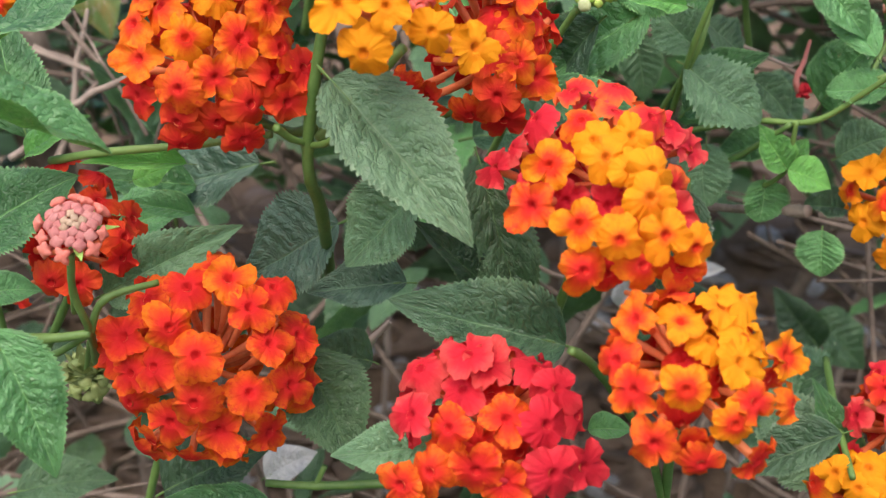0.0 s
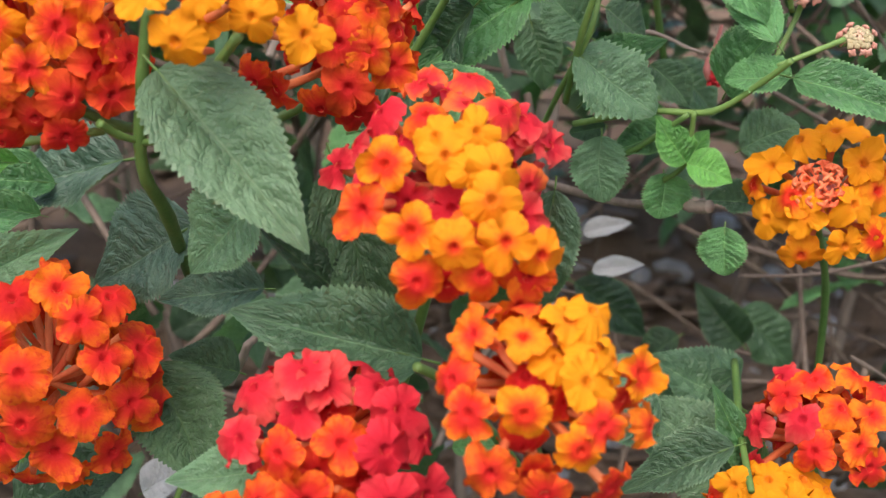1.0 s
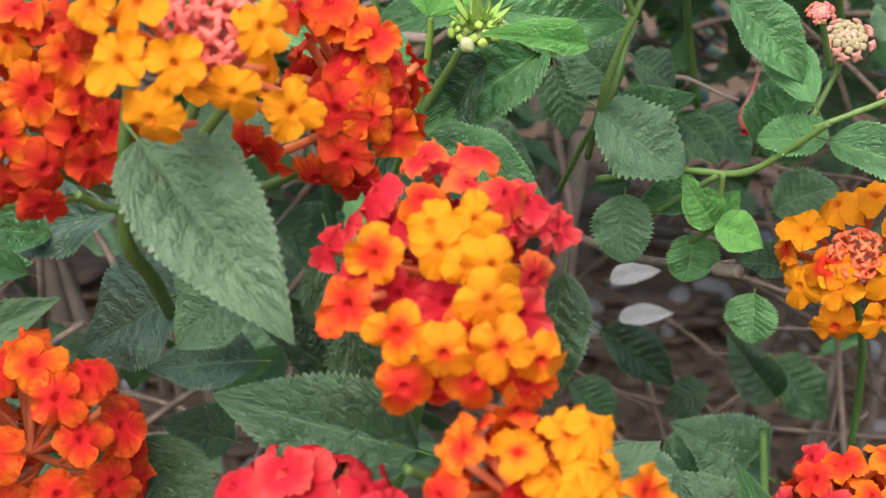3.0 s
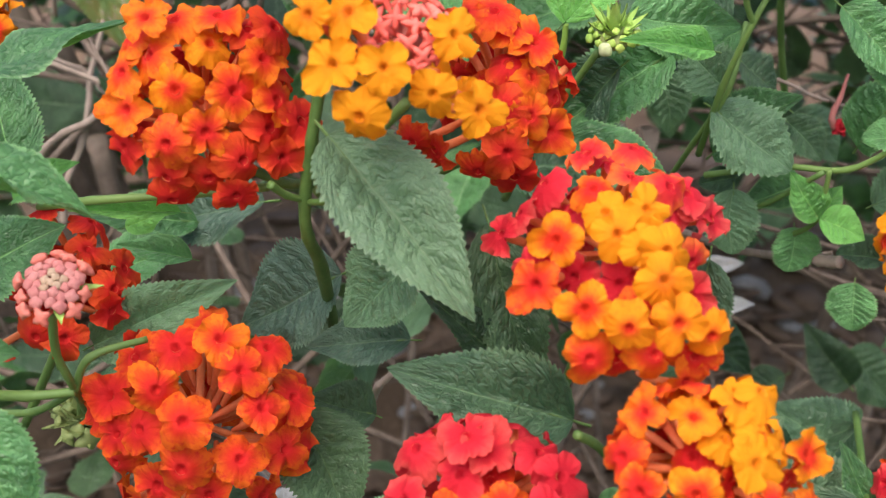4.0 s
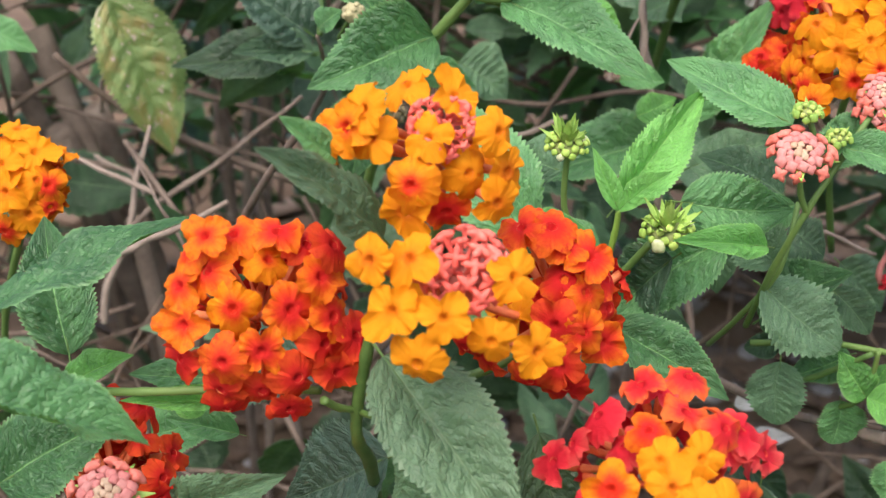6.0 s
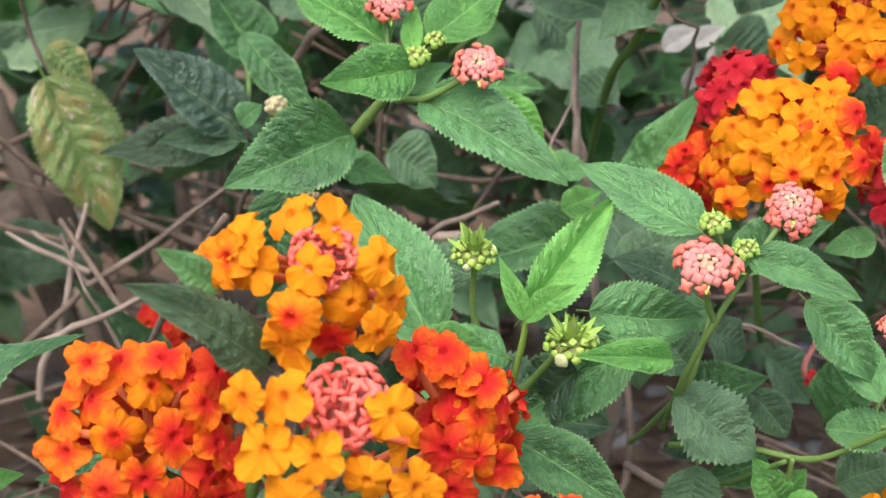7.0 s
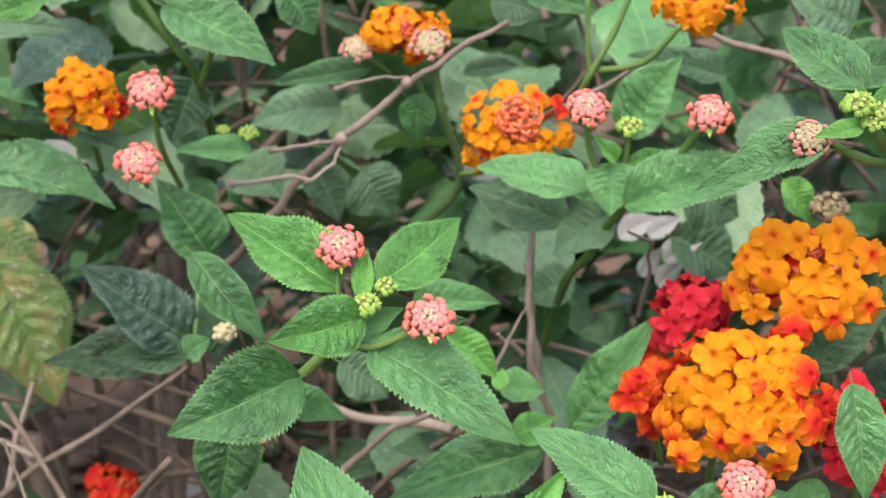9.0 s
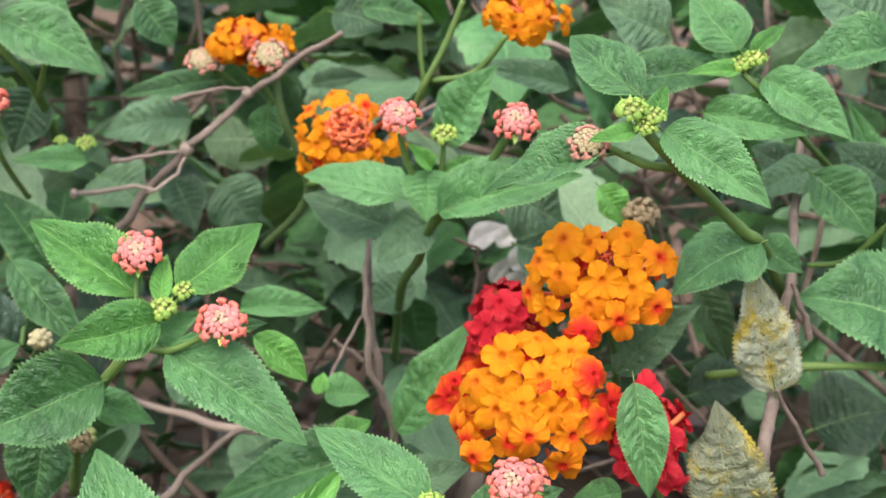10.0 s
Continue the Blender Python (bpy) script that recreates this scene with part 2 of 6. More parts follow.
BUD = {
    "coral": (plain_material("bud_coral", (0.68, 0.10, 0.075), (0.78, 0.19, 0.145), 0.6, 3), plain_material("bud_rose", (0.52, 0.14, 0.14), (0.60, 0.23, 0.22), 0.6, 3)),
    "coral2": (plain_material("bud_orange_coral", (0.72, 0.11, 0.04), (0.82, 0.22, 0.09), 0.6, 3),) * 2,
    "pink": (plain_material("bud_pink", (0.64, 0.125, 0.085), (0.72, 0.225, 0.17), 0.6, 3), plain_material("bud_soft_pink", (0.50, 0.155, 0.14), (0.60, 0.26, 0.225), 0.6, 3)),
    "pale": (plain_material("bud_pale_pink", (0.42, 0.17, 0.12), (0.50, 0.26, 0.20), 0.6, 3), plain_material("bud_pale_green", (0.30, 0.25, 0.13), (0.42, 0.34, 0.20), 0.6, 3)),
    "green": (plain_material("bud_green", (0.17, 0.31, 0.05), (0.31, 0.45, 0.09), 0.55, 3), plain_material("bud_yellow_green", (0.28, 0.38, 0.08), (0.42, 0.50, 0.13), 0.55, 3)),
    "white": (plain_material("bud_white", (0.42, 0.48, 0.22), (0.64, 0.67, 0.44), 0.5, 3), plain_material("bud_lime", (0.24, 0.40, 0.06), (0.42, 0.55, 0.12), 0.55, 3)),
    "dry": (plain_material("bud_dry", (0.20, 0.15, 0.08), (0.38, 0.30, 0.17), 0.8, 3),) * 2,
    "berry": (plain_material("berry_green", (0.16, 0.22, 0.06), (0.30, 0.34, 0.12), 0.5, 3),) * 2,
    "calyx": (plain_material("calyx_green", (0.15, 0.20, 0.06), (0.27, 0.31, 0.11), 0.6, 3),) * 2,
    "cream": (plain_material("berry_cream", (0.36, 0.32, 0.17), (0.50, 0.44, 0.26), 0.55, 3),) * 2,
}
CORE = plain_material("bud_core", (0.42, 0.11, 0.085), (0.52, 0.18, 0.14), 0.7, 3)
CORE_GREEN = plain_material("bud_core_green", (0.16, 0.20, 0.06), (0.26, 0.28, 0.10), 0.7, 3)
SOIL = plain_material("soil", (0.060, 0.040, 0.027), (0.175, 0.117, 0.080), 0.95, 22, 1.0, 0.01, 0.2)
STONE = plain_material("stone", (0.24, 0.23, 0.235), (0.50, 0.48, 0.49), 0.8, 40, 0.5, 0.002)
LITTER = plain_material("litter", (0.075, 0.047, 0.032), (0.24, 0.165, 0.12), 0.85, 40, 0.6, 0.001)


# ---- building blocks ----
def mesh_from(name, verts, faces, mats, smooth=True, uvs=None, slots=None):
    me = bpy.data.meshes.new(name)
    me.from_pydata(verts, [], faces)
    for m in mats:
        me.materials.append(m)
    if smooth:
        me.polygons.foreach_set("use_smooth", [True] * len(me.polygons))
    if slots:
        me.polygons.foreach_set("material_index", slots)
    if uvs:
        layer = me.uv_layers.new(name="UVMap")
        index = np.empty(len(me.loops), dtype=np.int32)
        me.loops.foreach_get("vertex_index", index)
        layer.data.foreach_set("uv", np.array(uvs, dtype=np.float32)[index].ravel())
    me.update()
    return me


def thing(name, at, label, category, group="", kind=""):
    ob = new(name)
    ob.location = at
    ob.empty_display_size = 0.01
    bpy.context.view_layer.update()
    return tagged(ob, label, category, group, kind)


def under(name, me, parent, matrix, label=""):
    """A part with its own place in the world, under its thing."""
    ob = new(name, me)
    ob.parent = parent
    ob.matrix_basis = parent_inverse(parent) @ matrix
    return tagged(ob, label)


def parent_inverse(ob):
    m = Matrix.Identity(4)
    chain = []
    while ob:
        chain.append(ob.matrix_basis)
        ob = ob.parent
    for b in reversed(chain):
        m = m @ b
    return m.inverted()


def facing(at, normal, size, spin=0.0):
    z = Vector(normal).normalized()
    q = z.to_track_quat("Z", "Y").to_matrix().to_4x4()
    return Matrix.Translation(at) @ q @ Matrix.Rotation(spin, 4, "Z") @ Matrix.Diagonal((size, size, size, 1))


def tube(points, radius, end=0.8, sides=9, rings=6):
    """A smooth rounded stalk through the points, a little knotty."""
    P = [Vector(p) for p in points]
    if len(P) < 2:
        P.append(P[0] + Vector((0, 0.01, -0.03)))
    path = []
    for i in range(len(P) - 1):
        a, b, c, d = P[max(i - 1, 0)], P[i], P[i + 1], P[min(i + 2, len(P) - 1)]
        for k in range(rings):
            t = k / rings
            path.append(0.5 * (2 * b + (c - a) * t + (2 * a - 5 * b + 4 * c - d) * t * t + (3 * b - a - 3 * c + d) * t ** 3))
    path.append(P[-1])
    verts, faces = [], []
    n = len(path)
    side = None
    for i, p in enumerate(path):
        ahead = (path[min(i + 1, n - 1)] - path[max(i - 1, 0)]).normalized()
        side = side if side else Vector((0.83, 0.41, 0.37))
        side = (side - ahead * side.dot(ahead)).normalized()
        over = ahead.cross(side)
        knot = 1 + 0.10 * noise.noise(p * 160) + (0.16 if i % rings == 0 and 0 < i < n - 1 else 0)
        r = radius * knot * (end + (1 - end) * i / (n - 1))
        for k in range(sides):
            a = 2 * math.pi * k / sides
            verts.append(p + r * (math.cos(a) * side + math.sin(a) * over))
    for i in range(n - 1):
        for k in range(sides):
            a, b = i * sides + k, i * sides + (k + 1) % sides
            faces.append((a, b, b + sides, a + sides))
    faces.append(tuple(range(sides))[::-1])
    faces.append(tuple(range((n - 1) * sides, n * sides)))
    return verts, faces


def stem(parent, radius, kind, *points):
    o = parent.location
    points = [Vector(p) for p in points]
    if kind == "t":
        # dead wood bends a little at every node
        rng = random.Random(int(points[0].x * 1e5))
        bent = [points[0]]
        for a, b in zip(points, points[1:]):
            for t in (1 / 3, 2 / 3):
                bent.append(a.lerp(b, t) + Vector([rng.gauss(0, 0.022) for _ in range(3)]) * (b - a).length)
            bent.append(b)
        points = bent
    v, f = tube([p - o for p in points], radius, 0.55 if kind == "t" else 0.8)
    return under("twig" if kind == "t" else "stem", mesh_from("stem", v, f, [STEM[kind]]), parent, Matrix.Translation(o))


# ---- leaves ----
def leaf_shape(seed, rows, cols, droop, fold, wave, blunt=False):
    """A toothed, quilted leaf of length 1 along x and width 1 along y; its upper face looks along z."""
    rng = random.Random(seed)
    ph = [rng.uniform(0, 6.3) for _ in range(6)]
    verts, uvs, faces = [], [], []
    skew = rng.uniform(-0.06, 0.06)
    for i in range(rows + 1):
        u = i / rows
        half = 0.5 * (math.sin(math.pi * u ** 0.72) ** 0.82) * (1 - 0.22 * u ** 3) if 0 < u < 1 else 0.004
        if blunt and 0 < u < 1:
            half = 0.5 * math.sin(math.pi * u ** 0.86) ** 0.64 * (1 + 0.10 * noise.noise((u * 4, seed * 1.7, 3)))
        tooth = half * ((0.17 if blunt else 0.10) * (0.25, 0.75, 1.0, 0.0)[i % 4] - 0.045) * (0.7 + 0.7 * abs(noise.noise((u * 9, seed, 0)))) if 0.05 < u < 0.985 else 0
        for k in range(-cols, cols + 1):
            v = k / cols
            s = abs(v)
            w = half + (tooth if s == 1 else 0)
            x = u + (0.004 if s == 1 and i % 4 == 2 else 0)
            y = v * w + skew * math.sin(math.pi * u)
            q = 9 * (u - 0.2 * s ** 1.25)
            quilt = 0.060 * (0.55 + 0.9 * abs(noise.noise((u * 5 + seed, v * 3, 1.5)))) * abs(math.sin(math.pi * (q - 0.5))) * math.sin(math.pi * min(s * 1.05, 1)) * (half / 0.5)
            z = fold * s * half - droop * 0.20 * u * u + quilt
            z += wave * s * s * half * (0.6 * math.sin(7 * u + ph[0] + (1.7 if v > 0 else 0)) + 0.3 * math.sin(17 * u + ph[1] + v))
            z -= 0.10 * droop * s ** 3 * half
            z += 0.016 * noise.noise((u * 13 + seed, v * 5.5, seed * 3.1)) * min(1, half * 5) + 0.03 * noise.noise((u * 3 + seed, v * 1.6, 7.7)) * half * 2
            verts.append((x, y, z))
            uvs.append((u, v))
    m = 2 * cols + 1
    for i in range(rows):
        for k in range(2 * cols):
            a = i * m + k
            faces.append((a, a + m, a + m + 1, a + 1))
    return verts, faces, uvs


SHAPES = {}


def leaf_mesh(kind, n, droop, blunt):
    key = (kind, n, droop, blunt)
    if key not in SHAPES:
        rng = random.Random(n * 7 + 3)
        bend = droop * rng.uniform(0.6, 1.3)
        ripple = rng.uniform(0.14, 0.28) * (2.0 if kind == "x" else 1)
        v, f, uv = leaf_shape(n, 64 if blunt else 120, 8, bend, rng.uniform(0.20, 0.62), ripple, blunt)
        SHAPES[key] = mesh_from("leaf_" + kind, v, f, [LEAF[kind]], uvs=uv)
    return SHAPES[key]


def petiole_mesh():
    verts, faces = [], []
    for i in range(5):
        x, r = 0.20 - 0.075 * i, 0.008 + 0.0022 * i
        for k in range(6):
            a = math.pi / 3 * k
            verts.append((x, r * math.cos(a), r * math.sin(a) - 0.008 - (0.02 if i == 0 else 0) - 0.25 * max(0, -x) ** 1.2))
    for i in range(4):
        for k in range(6):
            a, b = i * 6 + k, i * 6 + (k + 1) % 6
            faces.append((a, b, b + 6, a + 6))
    return mesh_from("petiole", verts, faces, [STEM["g"]])


PETIOLE = petiole_mesh()
count = 0


def leaf(parent, base, tip, normal, width, kind, droop=1.0, blunt=False):
    global count
    count += 1
    base, tip = Vector(base), Vector(tip)
    x = tip - base
    length = x.length
    x.normalize()
    z = Vector(normal)
    if blunt:
        z += Vector((0.5 * math.sin(count * 2.4), 0, 0.45 * math.cos(count * 1.7)))
    z = (z - x * z.dot(x)).normalized()
    y = z.cross(x)
    # the blade arches: its middle lies above the line from base to tip
    lift = Matrix.Rotation(-0.10 * droop, 4, "Y")
    turn = Matrix((x, y, z)).transposed().to_4x4()
    size = Matrix.Diagonal((length, width, (length * width) ** 0.5, 1))
    blade = under("leaf", leaf_mesh(kind, count % 5, droop, blunt), parent, Matrix.Translation(base) @ turn @ lift @ size)
    new("petiole", PETIOLE).parent = blade
    return blade


# ---- florets and buds ----
def floret_shape(seed):
    """One floret, 1 across: a ruffled limb of broad round lobes, the largest along x, round a raised throat with a pore."""
    rng = random.Random(seed)
    five = seed % 4 == 3
    plan = [(0, 0.278, 0.242), (97, 0.232, 0.226), (-97, 0.232, 0.226)]
    plan += [(152, 0.245, 0.205), (-152, 0.245, 0.205)] if five else [(180, 0.218, 0.250)]
    lobes = [(radians(a + rng.uniform(-8, 8)), c * rng.uniform(0.93, 1.07), r * rng.uniform(0.93, 1.05), rng.uniform(-0.26, 0.14), rng.uniform(-0.14, 0.18)) for a, c, r in plan]
    bowl = rng.uniform(-0.16, 0.12)
    p = [rng.uniform(0, 6.3) for _ in range(4)]
    verts, faces, uvs, n, rings = [], [], [], 64, (0.05, 0.11, 0.18, 0.28, 0.44, 0.66, 0.86, 1.0)
    for q in rings:
        for k in range(n):
            a = 2 * math.pi * k / n
            edge, lift, fold, off = 0.22, 0.0, 0.0, 0.0
            for c, reach, round_, up, curl in lobes:
                d = (a - c + math.pi) % (2 * math.pi) - math.pi
                inside = round_ ** 2 - (reach * math.sin(d)) ** 2
                if inside > 0 and math.cos(d) > 0:
                    e = reach * math.cos(d) + math.sqrt(inside)
                    if e > edge:
                        edge, fold, off = e, curl, d
                lift += up * max(0.0, math.cos(d)) ** 3
            edge *= 1 + 0.012 * math.sin(13 * a + p[0]) + 0.020 * math.sin(31 * a + p[1]) + 0.05 * noise.noise((3 * math.cos(a) + seed, 3 * math.sin(a), 4))
            r = q * edge
            h = 0.03 * math.exp(-((r - 0.12) / 0.05) ** 2) - 0.11 * math.exp(-((r / 0.055) ** 2))
            h += (lift + bowl) * (r / 0.5) ** 2 + fold * (off / 0.7) ** 2 * q ** 3 - 0.55 * max(0, r - 0.3) ** 1.6
            h += q ** 4 * (0.045 * math.sin(7 * a + p[2]) + 0.026 * math.sin(17 * a + p[3]))
            h += 0.05 * noise.noise((5 * r * math.cos(a) + seed, 5 * r * math.sin(a), seed)) * q ** 2 + 0.03 * noise.noise((13 * r * math.cos(a), 13 * r * math.sin(a) + seed, 2)) * q ** 3
            verts.append((r * math.cos(a), r * math.sin(a), h))
            uvs.append((q, a / 6.2832))
    for i in range(len(rings) - 1):
        for k in range(n):
            a, b = i * n + k, i * n + (k + 1) % n
            faces.append((a, b, b + n, a + n))
    faces.append(tuple(range(n))[::-1])
    limb = verts, faces, uvs
    # the tube: 1 long, from the throat back along -z, a little bowed and swollen
    verts, faces = [], []
    for i in range(7):
        t = i / 6
        r = 0.085 * (1 - 0.42 * t + 0.12 * math.sin(math.pi * t))
        bow = 0.06 * math.sin(math.pi * t)
        for k in range(8):
            a = math.pi / 4 * k
            verts.append((r * math.cos(a) + bow * math.cos(p[0]), r * math.sin(a) + bow * math.sin(p[0]), -t))
    for i in range(6):
        for k in range(8):
            a, b = i * 8 + k, i * 8 + (k + 1) % 8
            faces.append((a, a + 8, b + 8, b))
    return limb, (verts, faces)


TUBE_WARM = plain_material("floret_tube", (0.62, 0.10, 0.03), (0.80, 0.26, 0.10), 0.6, 3)
FLORETS = {}


def floret_mesh(kind, n):
    if (kind, n) not in FLORETS:
        limb, pipe = floret_shape(n)
        FLORETS[kind, n] = (mesh_from("floret_" + kind, limb[0], limb[1], [PETAL[kind]], uvs=limb[2]),
                            mesh_from("floret_tube", *pipe, [TUBE_WARM]))
    return FLORETS[kind, n]


def floret(parent, kind, n, at, way, out, size, root):
    """A floret at a place, facing way, its largest lobe turned out, its tube running back to the root."""
    z = Vector(way).normalized()
    x = Vector(out) - z * z.dot(Vector(out))
    x = x.normalized() if x.length > 1e-4 else z.orthogonal().normalized()
    turn = Matrix((x, z.cross(x), z)).transposed().to_4x4()
    limb, pipe = floret_mesh(kind, n)
    f = under("floret", limb, parent, Matrix.Translation(at) @ turn @ Matrix.Diagonal((size, size, size, 1)))
    back = Vector(at) - Vector(root)
    reach = min(back.length, size * 1.7)
    aim = (back.normalized() * 0.8 + z * 0.35).to_track_quat("Z", "Y").to_matrix().to_4x4()
    under("floret_tube", pipe, f, Matrix.Translation(at) @ aim @ Matrix.Diagonal((size, size, reach, 1)))
    return f


def bud_shape(star):
    """A closed bud: a short tube that ends in a four-cornered crown; an opening one spreads four points."""
    verts, faces, n = [], [], 16
    for z, r, sq in ((-1.6, 0.13, 0), (-0.8, 0.15, 0), (-0.28, 0.24, 0.1), (-0.06, 0.45, 0.8), (0.12, 0.46, 1.0), (0.26, 0.32, 0.8), (0.30, 0.10, 0.2)):
        for k in range(n):
            a = 2 * math.pi * k / n
            point = abs(math.cos(2 * a)) ** 2.2
            w = r * (1 + sq * star * (1.45 * point - 0.5))
            verts.append((w * math.cos(a), w * math.sin(a), z - 0.10 * sq * star * point))
    for i in range(6):
        for k in range(n):
            a, b = i * n + k, i * n + (k + 1) % n
            faces.append((a, b, b + n, a + n))
    faces.append(tuple(range(6 * n, 7 * n)))
    return verts, faces


BUDS = {}


def bud_mesh(kind, inner):
    if (kind, inner) not in BUDS:
        star = 0.0 if kind in ("berry", "cream") else 0.15 if kind in ("white", "green") else (1.0 if kind in ("coral", "coral2") else 0.55) if not inner else 0.25
        v, f = bud_shape(star)
        BUDS[kind, inner] = mesh_from("bud_" + kind, v, f, [BUD[kind][1 if inner else 0]])
    return BUDS[kind, inner]


def bud_dome(parent, at, radius, axis, kind, n, flat=0.72, loose=False):
    """Buds packed over a dome, the largest round its rim."""
    axis = Vector(axis).normalized()
    q = axis.to_track_quat("Z", "Y")
    for k in range(n):
        c = 1 - (k + 0.4) / n * 1.02
        a = k * 2.39996
        s = math.sqrt(max(0, 1 - c * c))
        d = q @ Vector((s * math.cos(a), s * math.sin(a), c))
        inner = c > (2 if loose else 0.1 if kind == "white" else 0.5)
        d = d - axis * d.dot(axis) * (1 - flat)
        size = radius * (1.36 if loose else 2.15) / math.sqrt(n) * (0.86 if inner else 1.22) * random.uniform(0.75, 1.2)
        lean = (d + axis * (0.25 if inner else 0.3) + Vector([random.gauss(0, 0.14) for _ in range(3)])).normalized()
        under("bud", bud_mesh(kind, inner), parent, facing(Vector(at) + d * radius * (0.93 if inner else 0.9) + axis * radius * (random.uniform(-0.12, 0.12) if loose else 0), lean, size, random.uniform(0, 6)))


def core_mesh(radius, mat):
    bm = bmesh.new()
    bmesh.ops.create_icosphere(bm, subdivisions=3, radius=radius)
    for v in bm.verts:
        v.co *= 1 + 0.12 * noise.noise(v.co / radius * 2.5)
    me = bpy.data.meshes.new("core")
    bm.to_mesh(me)
    bm.free()
    me.materials.append(mat)
    me.polygons.foreach_set("use_smooth", [True] * len(me.polygons))
    return me


def head(centre, radius, size, fill, florets, label, buds=None, stalk=(), lean=0.42):
    """A flower head: florets on a dome, each facing outwards, their tubes meeting in the middle, on a stalk."""
    c = Vector(centre)
    h = thing("flower_head", centre, label, "flower head", "flower heads of the bush")
    foot = c + Vector((0, 0.25, -0.45)) * radius
    if len(stalk):
        v, f = tube([foot - c] + [Vector(p) - c for p in stalk[1:]], 0.00095, 0.9)
        under("stalk", mesh_from("stalk", v, f, [STEM["g"]]), h, Matrix.Translation(c))
    dirs = []
    front = Vector((0, -0.75, 0.35))
    for n, entry in enumerate(florets.split(";")):
        x, y, z, kind = entry.split()
        d = Vector((float(x), float(y), float(z))) / 1000
        out = d.normalized()
        dirs.append(out)
        way = (out + front * lean + Vector((random.gauss(0, 0.17), random.gauss(0, 0.1), random.gauss(0, 0.17)))).normalized()
        way.y = min(way.y, 0.1)
        side = Vector((out.x, 0.2 * out.y, out.z - 0.25)) + Vector((random.gauss(0, 0.3), 0, random.gauss(0, 0.3)))
        root = c + Vector((0, max(0.0, d.y + 0.012) + 0.15 * radius, -0.3 * radius)) if d.y > -0.02 else c + Vector((d.x * 0.5, d.y + 0.012, d.z - 0.006))
        floret(h, kind, (n * 5 + len(florets)) % 11, c + d * random.uniform(0.96, 1.03), way, side, size * random.uniform(0.93, 1.12), root)
    # the far side and the gaps
    spare = fill[0]
    for k in range(46):
        z = 1 - 2 * (k + 0.5) / 46
        a = k * 2.39996 + 0.7
        d = Vector((math.sqrt(1 - z * z) * math.cos(a), math.sqrt(1 - z * z) * math.sin(a), z))
        if d.y < 0.3 or d.z < -0.6 or (len(fill) > 1 and d.z > -0.2) or min((d - e).length for e in dirs) < 0.40:
            continue
        dirs.append(d)
        floret(h, spare, k % 7, c + d * radius * 0.84, d + front * 0.1, Vector((d.x, 0, d.z - 0.3)), size, c)
    if buds:
        at, r, kind = buds
        axis = (Vector(at) - c).normalized()
        bud_dome(h, Vector(at) - axis * r * 0.40, r, axis, kind, 26, 0.38, True)
        under("receptacle", core_mesh(r * 0.6, CORE), h, Matrix.Translation(Vector(at) - axis * r * 1.1))
    return h


LIME = plain_material("bract_lime", (0.21, 0.36, 0.06), (0.37, 0.53, 0.13), 0.6, 3)


def bract_mesh(mat):
    verts, faces = [], []
    for i in range(6):
        t = i / 5
        w = 0.12 * math.sin(math.pi * (0.15 + 0.85 * t)) + 0.005
        for s in (-1, 0, 1):
            verts.append((t, s * w, 0.04 * abs(s) + 0.12 * t * t))
    for i in range(5):
        for k in range(2):
            a = i * 3 + k
            faces.append((a, a + 3, a + 4, a + 1))
    return mesh_from("bract", verts, faces, [mat])


BRACT = bract_mesh(LIME)
CALYX = bract_mesh(BUD["calyx"][0])


TIP = plain_material("bud_tip", (0.42, 0.27, 0.17), (0.55, 0.38, 0.26), 0.6, 3)


def corymb(parent, at, radius, axis, kind):
    """Buds in a spiral over a shallow dome: tiny pale ones in the middle, squared ones round them, open stars at the rim."""
    turn = axis.to_track_quat("Z", "Y")
    n = 40
    start = random.uniform(0, 6)
    for k in range(n):
        r = ((k + 0.5) / n) ** 0.58
        a = start + k * 2.39996
        z = 0.55 * math.sqrt(max(0, 1.02 - r * r)) + random.uniform(-0.03, 0.03)
        rim, tip = k > n - 11, k < 7
        grow = (1.16 if rim else 0.97) * random.uniform(0.95, 1.05)
        d = turn @ Vector((r * math.cos(a) * grow, r * math.sin(a) * grow, z))
        spread = 1.15 if rim else 0.7
        lean = turn @ Vector((r * math.cos(a) * spread, r * math.sin(a) * spread, 0.75)).normalized()
        size = radius * (0.23 + 0.27 * r) * random.uniform(0.88, 1.12)
        lean = (lean + Vector([random.gauss(0, 0.1) for _ in range(3)])).normalized()
        under("bud", tip_mesh() if tip else bud_mesh(kind, not rim), parent, facing(Vector(at) + d * radius, lean, size, random.uniform(0, 6)))


def tip_mesh():
    if "tip" not in BUDS:
        BUDS["tip"] = mesh_from("bud_tip", *bud_shape(0.2), [TIP])
    return BUDS["tip"]


